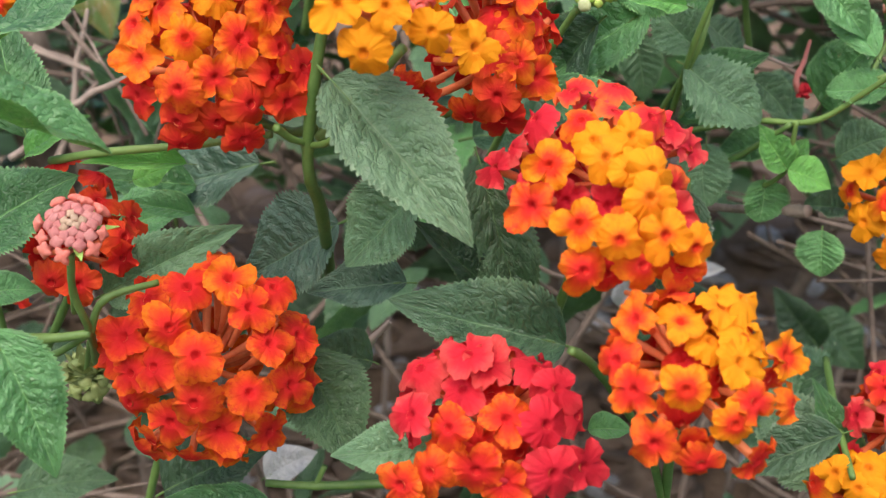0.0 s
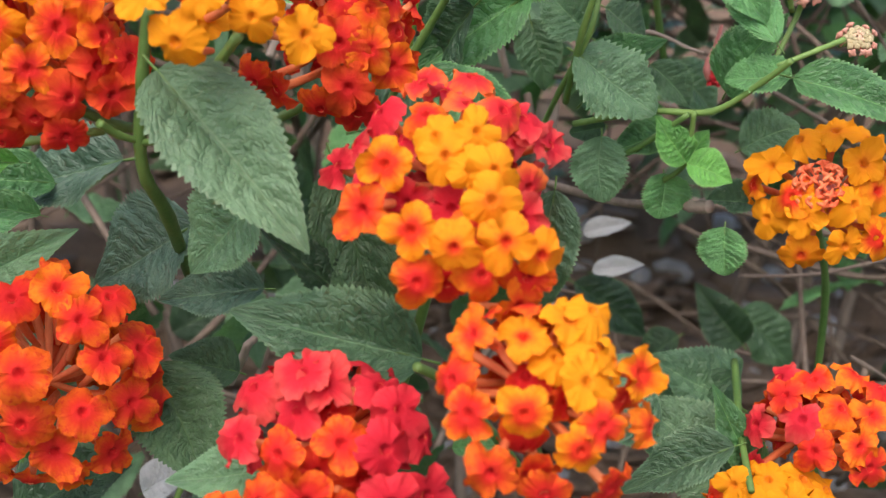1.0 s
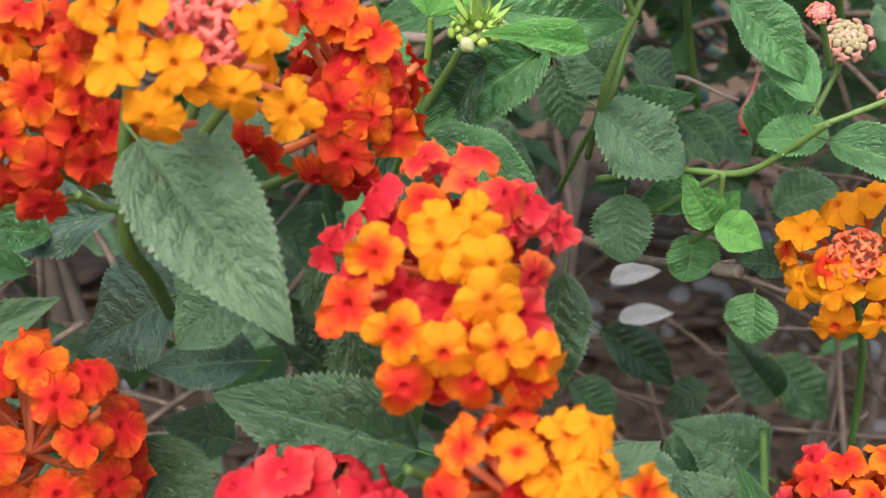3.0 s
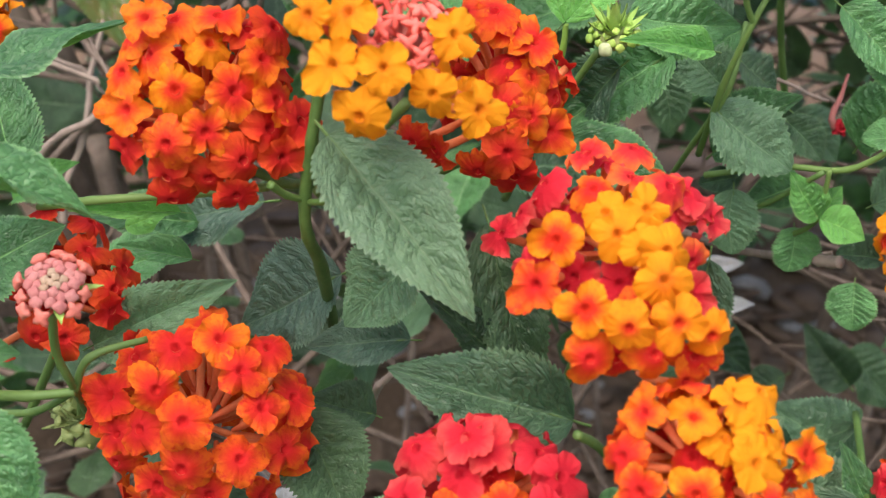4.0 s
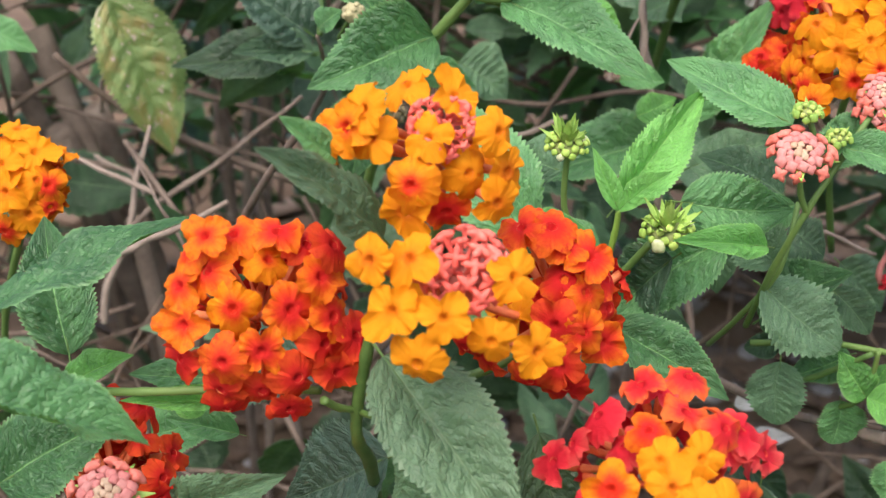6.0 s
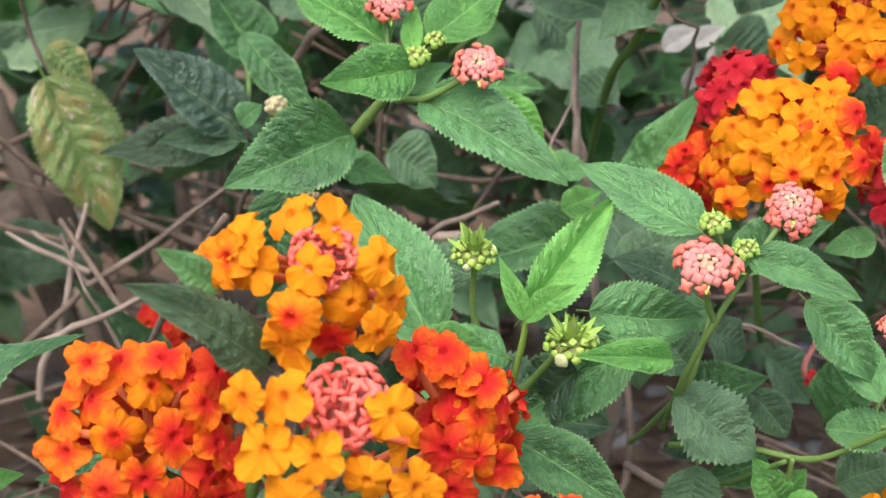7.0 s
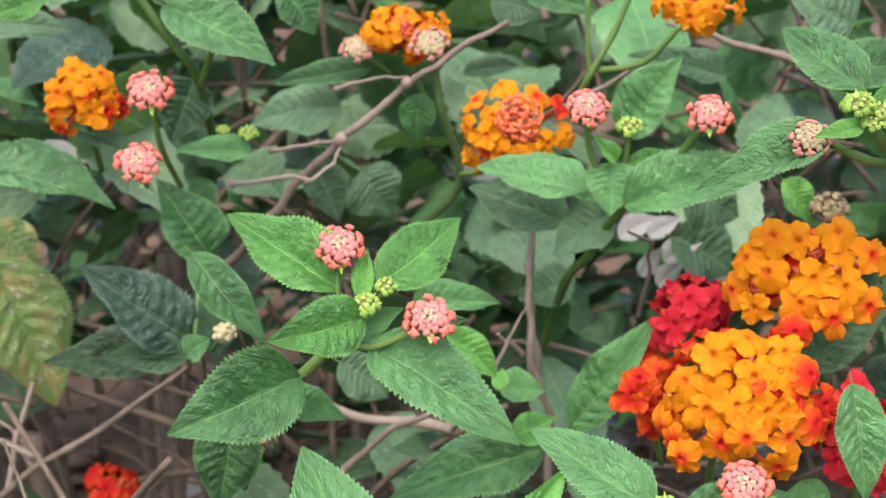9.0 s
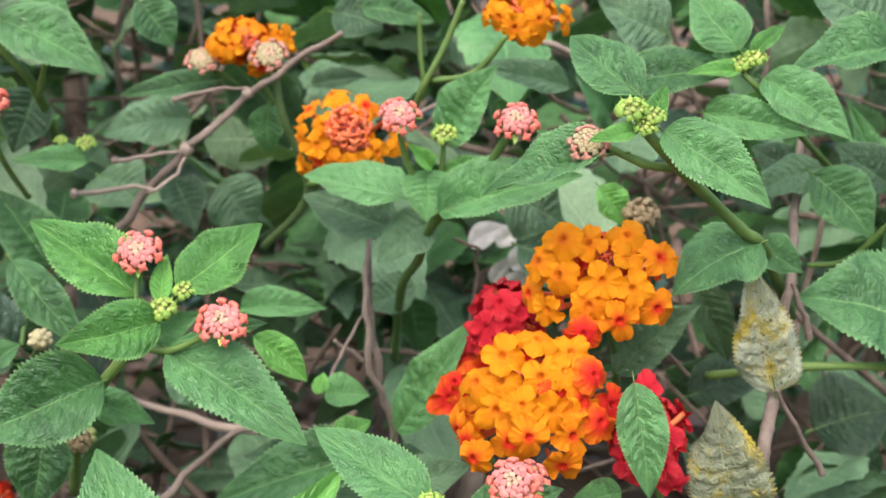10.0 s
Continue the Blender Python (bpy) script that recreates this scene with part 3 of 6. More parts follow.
def cluster(centre, radius, axis, kind, label, stalk):
    """A small head of closed buds on its stalk."""
    c = Vector(centre)
    name = {"dry": "seed_head", "berry": "seed_head", "calyx": "seed_head", "cream": "berry"}.get(kind, "bud_cluster")
    h = thing(name, centre, label, name.replace("_", " "), "bud clusters of the bush")
    ax = Vector(axis).normalized()
    base = c - ax * radius * 0.35
    if len(stalk):
        v, f = tube([base - c] + [Vector(p) - c for p in stalk], 0.0006, 0.9)
        under("stalk", mesh_from("stalk", v, f, [STEM["t" if kind == "dry" else "g"]]), h, Matrix.Translation(c))
    n = {"calyx": 12, "green": 18, "white": 30, "dry": 20, "berry": 16, "cream": 14}.get(kind, 40)
    if kind in ("pink", "coral", "coral2", "pale"):
        corymb(h, base, radius * 0.80, (ax + Vector((0, -0.45, 0))).normalized(), kind)
    else:
        bud_dome(h, base, radius * (0.95 if kind != "white" else 0.8), ax, kind, n, 1.0 if kind in ("berry", "cream", "dry") else 0.56)
    squash = 1.0 if kind in ("berry", "cream", "dry") else 0.5
    flat = ax.to_track_quat("Z", "Y").to_matrix().to_4x4() @ Matrix.Diagonal((1, 1, squash, 1))
    under("core", core_mesh(radius * (0.88 if kind == "cream" else 0.58), CORE if kind in ("coral", "pink", "coral2", "pale") else CORE_GREEN if kind in ("green", "white") else BUD[kind][1]), h, Matrix.Translation(base) @ flat)
    if kind == "calyx":
        for k in range(34):
            c = 1 - 1.75 * (k + 0.5) / 34
            q = Vector((math.sqrt(1 - c * c) * math.cos(k * 2.39996), math.sqrt(1 - c * c) * math.sin(k * 2.39996), c)).to_track_quat("X", "Z")
            size = radius * random.uniform(1.0, 1.35)
            under("calyx", CALYX, h, Matrix.Translation(base) @ q.to_matrix().to_4x4() @ Matrix.Diagonal((size, size * 1.5, size * 1.2, 1)))
    if kind in ("white", "green", "pink", "coral"):
        q = ax.to_track_quat("Z", "Y").to_matrix().to_4x4()
        many = 32 if kind == "white" else 7 if kind == "green" else 4
        for k in range(many):
            spin = Matrix.Rotation(k * 2.39996, 4, "Z")
            up = Matrix.Rotation(-radians(random.uniform(25, 85) if kind == "white" else random.uniform(-10, 25) if kind == "green" else random.uniform(-30, -5)), 4, "Y")
            s = radius * (random.uniform(0.75, 1.25) if kind == "white" else 1.15)
            under("bract", BRACT, h, Matrix.Translation(base) @ q @ spin @ up @ Matrix.Diagonal((s, s * 1.05, s, 1)))
    return h


# ---- ground ----
def soil_height(x, y):
    """The soil: a low bank behind the bush that levels out all round, with clods."""
    bank = 0.3 * max(0, min(1, (y - 0.3) / 1.2)) / (1 + (math.hypot(x, y - 1.0) / 2.5) ** 4)
    return 0.03 * noise.noise((x * 4, y * 4, 0)) + 0.012 * noise.noise((x * 17, y * 17, 3)) + bank


def ground():
    xs = sorted({*np.linspace(-1.2, 1.2, 90), *np.linspace(-6, 6, 60), *np.linspace(-60, 60, 30)})
    ys = sorted({*np.linspace(-0.6, 1.8, 90), *np.linspace(-5, 7, 60), *np.linspace(-60, 60, 30)})
    verts, faces = [], []
    for y in ys:
        for x in xs:
            verts.append((x, y, soil_height(x, y)))
    m = len(xs)
    for j in range(len(ys) - 1):
        for i in range(m - 1):
            a = j * m + i
            faces.append((a, a + 1, a + m + 1, a + m))
    g = new("ground", mesh_from("ground", verts, faces, [SOIL]))
    return tagged(g, "dark brown soil under the bush, strewn with litter", "ground", kind="structure")


ground()


def litter(n):
    """Stones and dead leaves on the soil."""
    rng = random.Random(11)
    for name, mat, flat, size, many, label in (("pebbles", STONE, 0.6, (0.006, 0.02), n // 2, "pale grey pebbles scattered on the soil"),
                                               ("leaf_litter", LITTER, 0.12, (0.014, 0.036), n * 3, "dead brown leaves and chips on the soil")):
        verts, faces = [], []
        for _ in range(many):
            x, y = (rng.gauss(0.05, 0.45), rng.gauss(0.7, 0.45)) if rng.random() < 0.5 else (rng.gauss(0.12, 0.2), rng.gauss(0.9, 0.14))
            s = rng.uniform(*size)
            z = soil_height(x, y)
            b = len(verts)
            turn = Euler((rng.uniform(-0.4, 0.4), rng.uniform(-0.4, 0.4), rng.uniform(0, 6.3))).to_matrix()
            for i in range(4):
                t = math.pi * (i + 0.5) / 4
                for k in range(7):
                    a = 2 * math.pi * k / 7
                    r = s * (1 + rng.uniform(-0.2, 0.2)) * math.sin(t)
                    verts.append(turn @ Vector((r * math.cos(a), r * math.sin(a) * 0.7, s * flat * math.cos(t))) + Vector((x, y, z)))
            for i in range(3):
                for k in range(7):
                    a, c = b + i * 7 + k, b + i * 7 + (k + 1) % 7
                    faces.append((a, a + 7, c + 7, c))
            faces.append(tuple(b + k for k in range(7)))
            faces.append(tuple(b + 21 + k for k in range(7))[::-1])
        tagged(new(name, mesh_from(name, verts, faces, [mat])), label, name.replace("_", " "), kind="stuff")


litter(420)


# ---- the inner bush: shaded leaves and bare twigs too many to count ----
def slope(y):
    """The height of the bush's leafy face over the ground, which climbs away from the path."""
    return 0.475 + 0.58 * (y - 0.2)


# bare places inside the bush, where only twigs, soil and litter show
HOLLOWS = ((0.10, 0.44, 0.45, 0.065, 0.15, 0.105), (-0.13, 0.46, 0.49, 0.07, 0.13, 0.08))


def inner_leaves(many, name, kinds, seed, y0, y1, depth, size, label, low=0.02):
    rng = random.Random(seed)
    for kind, share in kinds:
        verts, faces, uvs = [], [], []
        for _ in range(int(many * share)):
            y = rng.uniform(y0, y1)
            x = rng.uniform(-0.26 - 0.25 * y, 0.30 + 0.25 * y)
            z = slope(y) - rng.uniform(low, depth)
            # g and d are left out near the face: shade by choice of leaf colour
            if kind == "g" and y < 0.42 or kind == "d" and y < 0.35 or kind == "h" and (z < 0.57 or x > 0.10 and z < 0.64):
                continue
            if any(((x - a) / p) ** 2 + ((y - b) / q) ** 2 + ((z - c) / r) ** 2 < 1 for a, b, c, p, q, r in HOLLOWS):
                continue
            sv, sf, su = leaf_shape(rng.randrange(99), 36, 3, rng.uniform(0.4, 1.5), rng.uniform(0.05, 0.35), 0.15)
            s = rng.uniform(*size)
            m = (Matrix.Translation((x, y, z)) @ Euler((rng.gauss(0.35, 0.5), rng.gauss(0.1, 0.5), rng.uniform(0, 6.3))).to_matrix().to_4x4()
                 @ Matrix.Diagonal((s, s * rng.uniform(0.5, 0.68), s * 0.8, 1)))
            b = len(verts)
            verts += [m @ Vector(v) for v in sv]
            faces += [tuple(b + i for i in f) for f in sf]
            uvs += su
        tagged(new(name, mesh_from(name, verts, faces, [LEAF[kind]], uvs=uvs)), label, "foliage", kind="stuff")


# the k share darkens the inside: shade put into the leaf colour
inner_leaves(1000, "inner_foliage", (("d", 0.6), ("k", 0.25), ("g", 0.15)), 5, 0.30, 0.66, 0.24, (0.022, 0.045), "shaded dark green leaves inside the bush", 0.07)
# the h share lifts the upper background as haze would, by colour alone
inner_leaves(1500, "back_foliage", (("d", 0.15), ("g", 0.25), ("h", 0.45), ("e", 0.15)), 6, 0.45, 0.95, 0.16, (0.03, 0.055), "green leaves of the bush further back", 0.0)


def outer_leaves(many, seed):
    """The flanks, the foot and the back of the bush, rounded down to the soil; the foot is unseen and blocks light."""
    rng = random.Random(seed)
    for kind, share in (("d", 0.5), ("g", 0.5)):
        verts, faces, uvs = [], [], []
        while len(faces) < many * share * 40:
            a, r = rng.uniform(0, 6.2832), rng.random() ** 0.5
            x, y = 0.03 + 0.62 * r * math.cos(a), 0.62 + 0.56 * r * math.sin(a)
            if 0.34 < y < 0.93 and -0.27 - 0.25 * y < x < 0.31 + 0.25 * y:
                continue
            top = slope(min(y, 0.85)) * (1 - 0.6 * r ** 5) - 0.03
            if y < 0.42:
                # unseen bulge forward and down below the flowering face, added to block light
                top = 0.50 - 0.61 * y
            z = soil_height(x, y) + 0.04 + (top - soil_height(x, y) - 0.04) * rng.random() ** 0.45
            sv, sf, su = leaf_shape(rng.randrange(99), 10, 2, rng.uniform(0.4, 1.5), rng.uniform(0.05, 0.35), 0.15)
            s = rng.uniform(0.04, 0.065)
            m = (Matrix.Translation((x, y, z)) @ Euler((rng.gauss(0.2, 0.5), rng.gauss(0.1, 0.5), rng.uniform(0, 6.3))).to_matrix().to_4x4()
                 @ Matrix.Diagonal((s, s * rng.uniform(0.5, 0.68), s * 0.8, 1)))
            b = len(verts)
            verts += [m @ Vector(v) for v in sv]
            faces += [tuple(b + i for i in f) for f in sf]
            uvs += su
        tagged(new("outer_foliage", mesh_from("outer_foliage", verts, faces, [LEAF[kind]], uvs=uvs)), "green leaves on the flanks and the unseen light-blocking foot of the bush", "foliage", kind="stuff")


outer_leaves(3300, 31)


def inner_twigs(many, seed):
    rng = random.Random(seed)
    verts, faces = [], []
    for _ in range(many):
        y = rng.uniform(0.34, 0.75)
        p = Vector((rng.uniform(-0.3, 0.38), y, slope(y) - rng.uniform(0.06 if y > 0.5 else 0.10, 0.32)))
        if rng.random() < 0.93 and any(((p.x - a) / q) ** 2 + ((y - b) / r) ** 2 + ((p.z - c) / t) ** 2 < 1.3 for a, b, c, q, r, t in HOLLOWS):
            continue
        d = Vector((rng.gauss(0, 1), rng.gauss(0.2, 0.5), rng.gauss(0.4, 0.6))).normalized()
        pts = [p]
        for _ in range(3):
            d = (d + Vector((rng.gauss(0, 0.25), rng.gauss(0, 0.25), rng.gauss(0, 0.25)))).normalized()
            pts.append(pts[-1] + d * rng.uniform(0.02, 0.06))
        v, f = tube(pts, rng.uniform(0.0004, 0.0012), 1.3, 6, 4)
        b = len(verts)
        verts += v
        faces += [tuple(b + i for i in q) for q in f]
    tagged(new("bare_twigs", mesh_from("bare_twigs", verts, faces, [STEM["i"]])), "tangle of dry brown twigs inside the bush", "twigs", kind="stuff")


inner_twigs(760, 8)


def woody_base():
    """The brown stems that carry the bush, from the soil up into its leaves."""
    rng = random.Random(21)
    base = thing("woody_stems", (0.02, 0.55, 0.06), "brown woody stems that carry the bush", "stems")
    for k in range(16):
        x, y = rng.uniform(-0.16, 0.20), rng.uniform(0.50, 0.68)
        tx, ty = x * 1.6 + rng.gauss(0, 0.05), rng.uniform(0.47, 0.85)
        top = slope(ty) - rng.uniform(0.15, 0.21)
        ground_z = soil_height(x, y) - 0.02
        pts = []
        for i in range(6):
            t = i / 5
            bow = math.sin(math.pi * t) * 0.03
            pts.append(Vector((x + (tx - x) * t ** 1.4 + rng.gauss(0, 0.006), y + (ty - y) * t ** 1.5 + bow, ground_z + (top - ground_z) * t)))
        c = pts[0]
        v, f = tube([p - c for p in pts], rng.uniform(0.004, 0.0075), 0.16, 9, 5)
        under("woody_stem", mesh_from("woody_stem", v, f, [STEM["t"]]), base, Matrix.Translation(c))


woody_base()

# ---- shoots, flower heads and buds ----

s = thing("leafy_shoot", (-0.0174, 0.203, 0.5452), "upright green stem with broad toothed leaves under the flower heads", "shoot", "shoots of the bush")
stem(s, 0.00116, "g", (-0.0189, 0.206, 0.5632), (-0.0208, 0.207, 0.5529), (-0.0224, 0.209, 0.5422), (-0.0225, 0.212, 0.5352), (-0.0217, 0.222, 0.5258), (-0.0227, 0.25, 0.4992))
stem(s, 0.00066, "g", (-0.0224, 0.209, 0.5425), (-0.0248, 0.206, 0.5442), (-0.0268, 0.203, 0.5469))
stem(s, 0.00066, "g", (-0.0221, 0.209, 0.5422), (-0.0192, 0.205, 0.5436), (-0.0174, 0.203, 0.5452))
leaf(s, (-0.0178, 0.203, 0.5547), (0.0046, 0.186, 0.5328), (0.05, -0.76, 0.65), 0.0169, "a", 0.5)
leaf(s, (-0.0047, 0.212, 0.5327), (-0.0173, 0.212, 0.5198), (-0.39, -0.84, 0.38), 0.0146, "d")
leaf(s, (-0.0184, 0.206, 0.5724), (-0.0334, 0.19, 0.59), (0.45, -0.62, 0.62), 0.0098, "a")
leaf(s, (-0.025, 0.205, 0.5844), (-0.0326, 0.2, 0.5916), (0.71, -0.62, 0.33), 0.0055, "g")
leaf(s, (-0.0198, 0.235, 0.5197), (-0.0397, 0.238, 0.5074), (-0.43, -0.75, 0.51), 0.0201, "e")
leaf(s, (-0.0394, 0.27, 0.5213), (-0.0696, 0.284, 0.5098), (-0.51, -0.6, 0.61), 0.0181, "e")

s = thing("leafy_shoot", (-0.0703, 0.225, 0.5349), "side shoot with light green toothed leaves arching over dry twigs", "shoot", "shoots of the bush")
stem(s, 0.00066, "g", (-0.0865, 0.19, 0.5476), (-0.0835, 0.2, 0.5352), (-0.0853, 0.225, 0.5176), (-0.0874, 0.24, 0.4918))
leaf(s, (-0.0762, 0.172, 0.56), (-0.0486, 0.186, 0.5476), (0.43, -0.06, 0.9), 0.0163, "g", 0.6)
leaf(s, (-0.0817, 0.205, 0.5551), (-0.0518, 0.227, 0.568), (-0.24, -0.10, 0.95), 0.0140, "g", 0.9)
leaf(s, (-0.0778, 0.236, 0.5363), (-0.0857, 0.25, 0.5573), (0.29, -0.74, 0.6), 0.0140, "g")
leaf(s, (-0.0649, 0.1720, 0.5250), (-0.0566, 0.1680, 0.5033), (0.47, -0.83, 0.3), 0.0122, "g")
leaf(s, (-0.0621, 0.222, 0.5105), (-0.0355, 0.216, 0.5257), (-0.35, -0.91, 0.25), 0.0118, "d")
leaf(s, (-0.0481, 0.24, 0.52), (-0.0621, 0.24, 0.5226), (0.13, -0.71, 0.69), 0.0058, "g")
leaf(s, (-0.0317, 0.21, 0.4726), (-0.0505, 0.2, 0.4798), (0.52, -0.46, 0.72), 0.0078, "g")
leaf(s, (-0.0712, 0.185, 0.5254), (-0.0629, 0.19, 0.5239), (0.46, -0.55, 0.7), 0.0058, "g")
leaf(s, (-0.0816, 0.21, 0.5247), (-0.0631, 0.215, 0.5353), (-0.09, -0.83, 0.54), 0.0160, "g")
leaf(s, (-0.0747, 0.225, 0.5359), (-0.0614, 0.22, 0.5446), (-0.58, -0.63, 0.52), 0.0070, "b")
leaf(s, (-0.046, 0.225, 0.5344), (-0.0638, 0.22, 0.5359), (0.25, -0.7, 0.67), 0.0045, "b")
leaf(s, (-0.0572, 0.23, 0.5297), (-0.0491, 0.23, 0.5335), (-0.26, -0.8, 0.54), 0.0053, "b")
leaf(s, (-0.097, 0.26, 0.4466), (-0.0736, 0.26, 0.4496), (-0.1, -0.62, 0.78), 0.0126, "k")
leaf(s, (-0.0536, 0.27, 0.5165), (-0.0746, 0.26, 0.5212), (0.42, -0.55, 0.72), 0.0115, "g")
leaf(s, (-0.0692, 0.255, 0.51), (-0.0518, 0.25, 0.5185), (-0.48, -0.61, 0.63), 0.0141, "g")
stem(s, 0.00097, "g", (-0.0604, 0.205, 0.51), (-0.0683, 0.205, 0.509), (-0.076, 0.2, 0.5117))
stem(s, 0.00077, "g", (-0.0597, 0.196, 0.5278), (-0.0611, 0.2, 0.5194), (-0.061, 0.207, 0.5092), (-0.0673, 0.23, 0.4931))
stem(s, 0.00073, "g", (-0.0493, 0.21, 0.5174), (-0.0574, 0.205, 0.5163), (-0.0607, 0.206, 0.5096))
stem(s, 0.00073, "g", (-0.0607, 0.206, 0.5096), (-0.0693, 0.21, 0.5035), (-0.08, 0.22, 0.4977))
stem(s, 0.00082, "g", (-0.0292, 0.215, 0.5425), (-0.0428, 0.22, 0.5394), (-0.0597, 0.22, 0.5379), (-0.0703, 0.225, 0.5349))

s = thing("leafy_shoot", (-0.0226, 0.22, 0.4758), "low shoot with dark wrinkled leaves below the flower heads", "shoot", "shoots of the bush")
stem(s, 0.00085, "g", (0.0193, 0.18, 0.5182), (0.0244, 0.185, 0.5121), (0.0358, 0.2, 0.4898), (0.0457, 0.23, 0.4538))
leaf(s, (0.0201, 0.196, 0.5118), (-0.0087, 0.198, 0.5192), (0.07, -0.86, 0.51), 0.0155, "d")
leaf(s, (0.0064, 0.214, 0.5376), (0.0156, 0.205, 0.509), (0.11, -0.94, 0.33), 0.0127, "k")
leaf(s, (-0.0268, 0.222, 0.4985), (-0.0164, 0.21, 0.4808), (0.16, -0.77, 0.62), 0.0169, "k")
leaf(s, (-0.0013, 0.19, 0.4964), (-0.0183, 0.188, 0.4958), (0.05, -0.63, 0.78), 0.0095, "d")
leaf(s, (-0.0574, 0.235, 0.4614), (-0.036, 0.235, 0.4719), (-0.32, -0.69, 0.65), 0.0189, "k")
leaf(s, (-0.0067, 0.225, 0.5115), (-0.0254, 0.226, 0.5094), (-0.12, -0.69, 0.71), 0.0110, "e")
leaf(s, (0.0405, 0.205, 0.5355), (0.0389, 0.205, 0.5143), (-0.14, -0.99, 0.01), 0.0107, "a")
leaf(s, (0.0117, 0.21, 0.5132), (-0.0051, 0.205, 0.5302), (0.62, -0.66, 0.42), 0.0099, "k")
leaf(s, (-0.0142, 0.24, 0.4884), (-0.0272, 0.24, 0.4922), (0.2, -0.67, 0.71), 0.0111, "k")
stem(s, 0.00092, "g", (-0.0341, 0.22, 0.4721), (-0.0243, 0.22, 0.4715), (-0.0091, 0.22, 0.4721))
stem(s, 0.00065, "g", (-0.0243, 0.22, 0.4721), (-0.0226, 0.22, 0.4758))
leaf(s, (0.0465, 0.21, 0.4954), (0.0574, 0.215, 0.5036), (-0.21, -0.68, 0.7), 0.0083, "a")
leaf(s, (0.0249, 0.2, 0.4942), (0.0326, 0.2, 0.4942), (0, -0.64, 0.77), 0.0053, "g")

s = thing("leafy_shoot", (0.1018, 0.264, 0.5463), "young shoot with small rounded bright green leaves", "shoot", "shoots of the bush")
stem(s, 0.00072, "g", (0.0903, 0.258, 0.5436), (0.0864, 0.262, 0.5387), (0.0783, 0.268, 0.5312), (0.0669, 0.275, 0.5294), (0.053, 0.285, 0.5242))
stem(s, 0.00066, "g", (0.0568, 0.275, 0.5591), (0.0537, 0.27, 0.547), (0.0491, 0.28, 0.5325), (0.0466, 0.3, 0.5167))
stem(s, 0.00066, "g", (0.0747, 0.268, 0.5312), (0.0744, 0.272, 0.5194), (0.0711, 0.277, 0.514))
stem(s, 0.00072, "g", (0.0736, 0.268, 0.5306), (0.0641, 0.276, 0.5208), (0.0576, 0.28, 0.517))
stem(s, 0.00062, "g", (0.0888, 0.262, 0.5416), (0.0963, 0.262, 0.5447), (0.1018, 0.264, 0.5463))
leaf(s, (0.0511, 0.272, 0.5424), (0.0675, 0.268, 0.5315), (0.12, -0.86, 0.49), 0.0151, "d", 1.0, True)
leaf(s, (0.0689, 0.287, 0.5365), (0.0768, 0.283, 0.5285), (0.02, -0.88, 0.47), 0.0085, "d", 1.0, True)
leaf(s, (0.0742, 0.27, 0.52), (0.0675, 0.27, 0.5298), (0.24, -0.96, 0.16), 0.0080, "b")
leaf(s, (0.0744, 0.27, 0.52), (0.0836, 0.268, 0.5166), (0.05, -0.8, 0.6), 0.0089, "b")
leaf(s, (0.075, 0.272, 0.5194), (0.0795, 0.275, 0.5256), (-0.27, -0.77, 0.58), 0.0056, "b")
leaf(s, (0.0578, 0.277, 0.5238), (0.0584, 0.275, 0.5098), (-0.16, -0.98, 0.13), 0.0119, "d", 1.0, True)
leaf(s, (0.0727, 0.28, 0.5249), (0.0598, 0.278, 0.5197), (-0.16, -0.72, 0.67), 0.0095, "g")
leaf(s, (0.0712, 0.277, 0.5156), (0.0706, 0.275, 0.5062), (-0.25, -0.95, 0.22), 0.0111, "g", 1.0, True)
leaf(s, (0.0831, 0.27, 0.5061), (0.083, 0.268, 0.496), (-0.26, -0.95, 0.19), 0.0107, "g", 1.0, True)
leaf(s, (0.0604, 0.29, 0.5222), (0.0527, 0.29, 0.5208), (-0.12, -0.73, 0.67), 0.0058, "d", 1.0, True)
leaf(s, (0.0891, 0.265, 0.5456), (0.0792, 0.29, 0.5596), (-0.25, -0.55, 0.8), 0.0096, "g")
leaf(s, (0.0927, 0.265, 0.5392), (0.0808, 0.27, 0.5372), (-0.39, -0.66, 0.64), 0.0095, "g", 1.0, True)
leaf(s, (0.0921, 0.262, 0.5393), (0.1158, 0.25, 0.5325), (-0.18, -0.73, 0.66), 0.0107, "g")
leaf(s, (0.1122, 0.22, 0.5642), (0.106, 0.225, 0.5443), (-0.65, -0.76, 0.01), 0.0114, "d")
leaf(s, (0.0552, 0.28, 0.5438), (0.0463, 0.285, 0.5527), (0, -0.87, 0.49), 0.0118, "d", 1.0, True)
leaf(s, (0.0607, 0.3, 0.5463), (0.0703, 0.3, 0.5398), (0.27, -0.88, 0.4), 0.0117, "d", 1.0, True)
leaf(s, (0.0453, 0.31, 0.5419), (0.0489, 0.31, 0.5253), (0.03, -1, 0.01), 0.0110, "d")
leaf(s, (0.0299, 0.25, 0.5553), (0.0215, 0.262, 0.5404), (-0.84, -0.54, 0.04), 0.0135, "d")
leaf(s, (0.0465, 0.25, 0.5585), (0.0285, 0.24, 0.5623), (0.47, -0.62, 0.62), 0.0065, "b")
leaf(s, (0.0915, 0.28, 0.5077), (0.0817, 0.28, 0.5091), (0.09, -0.73, 0.68), 0.0086, "d", 1.0, True)
leaf(s, (0.1296, 0.3, 0.4953), (0.1416, 0.29, 0.4832), (-0.09, -0.81, 0.58), 0.0145, "d", 1.0, True)
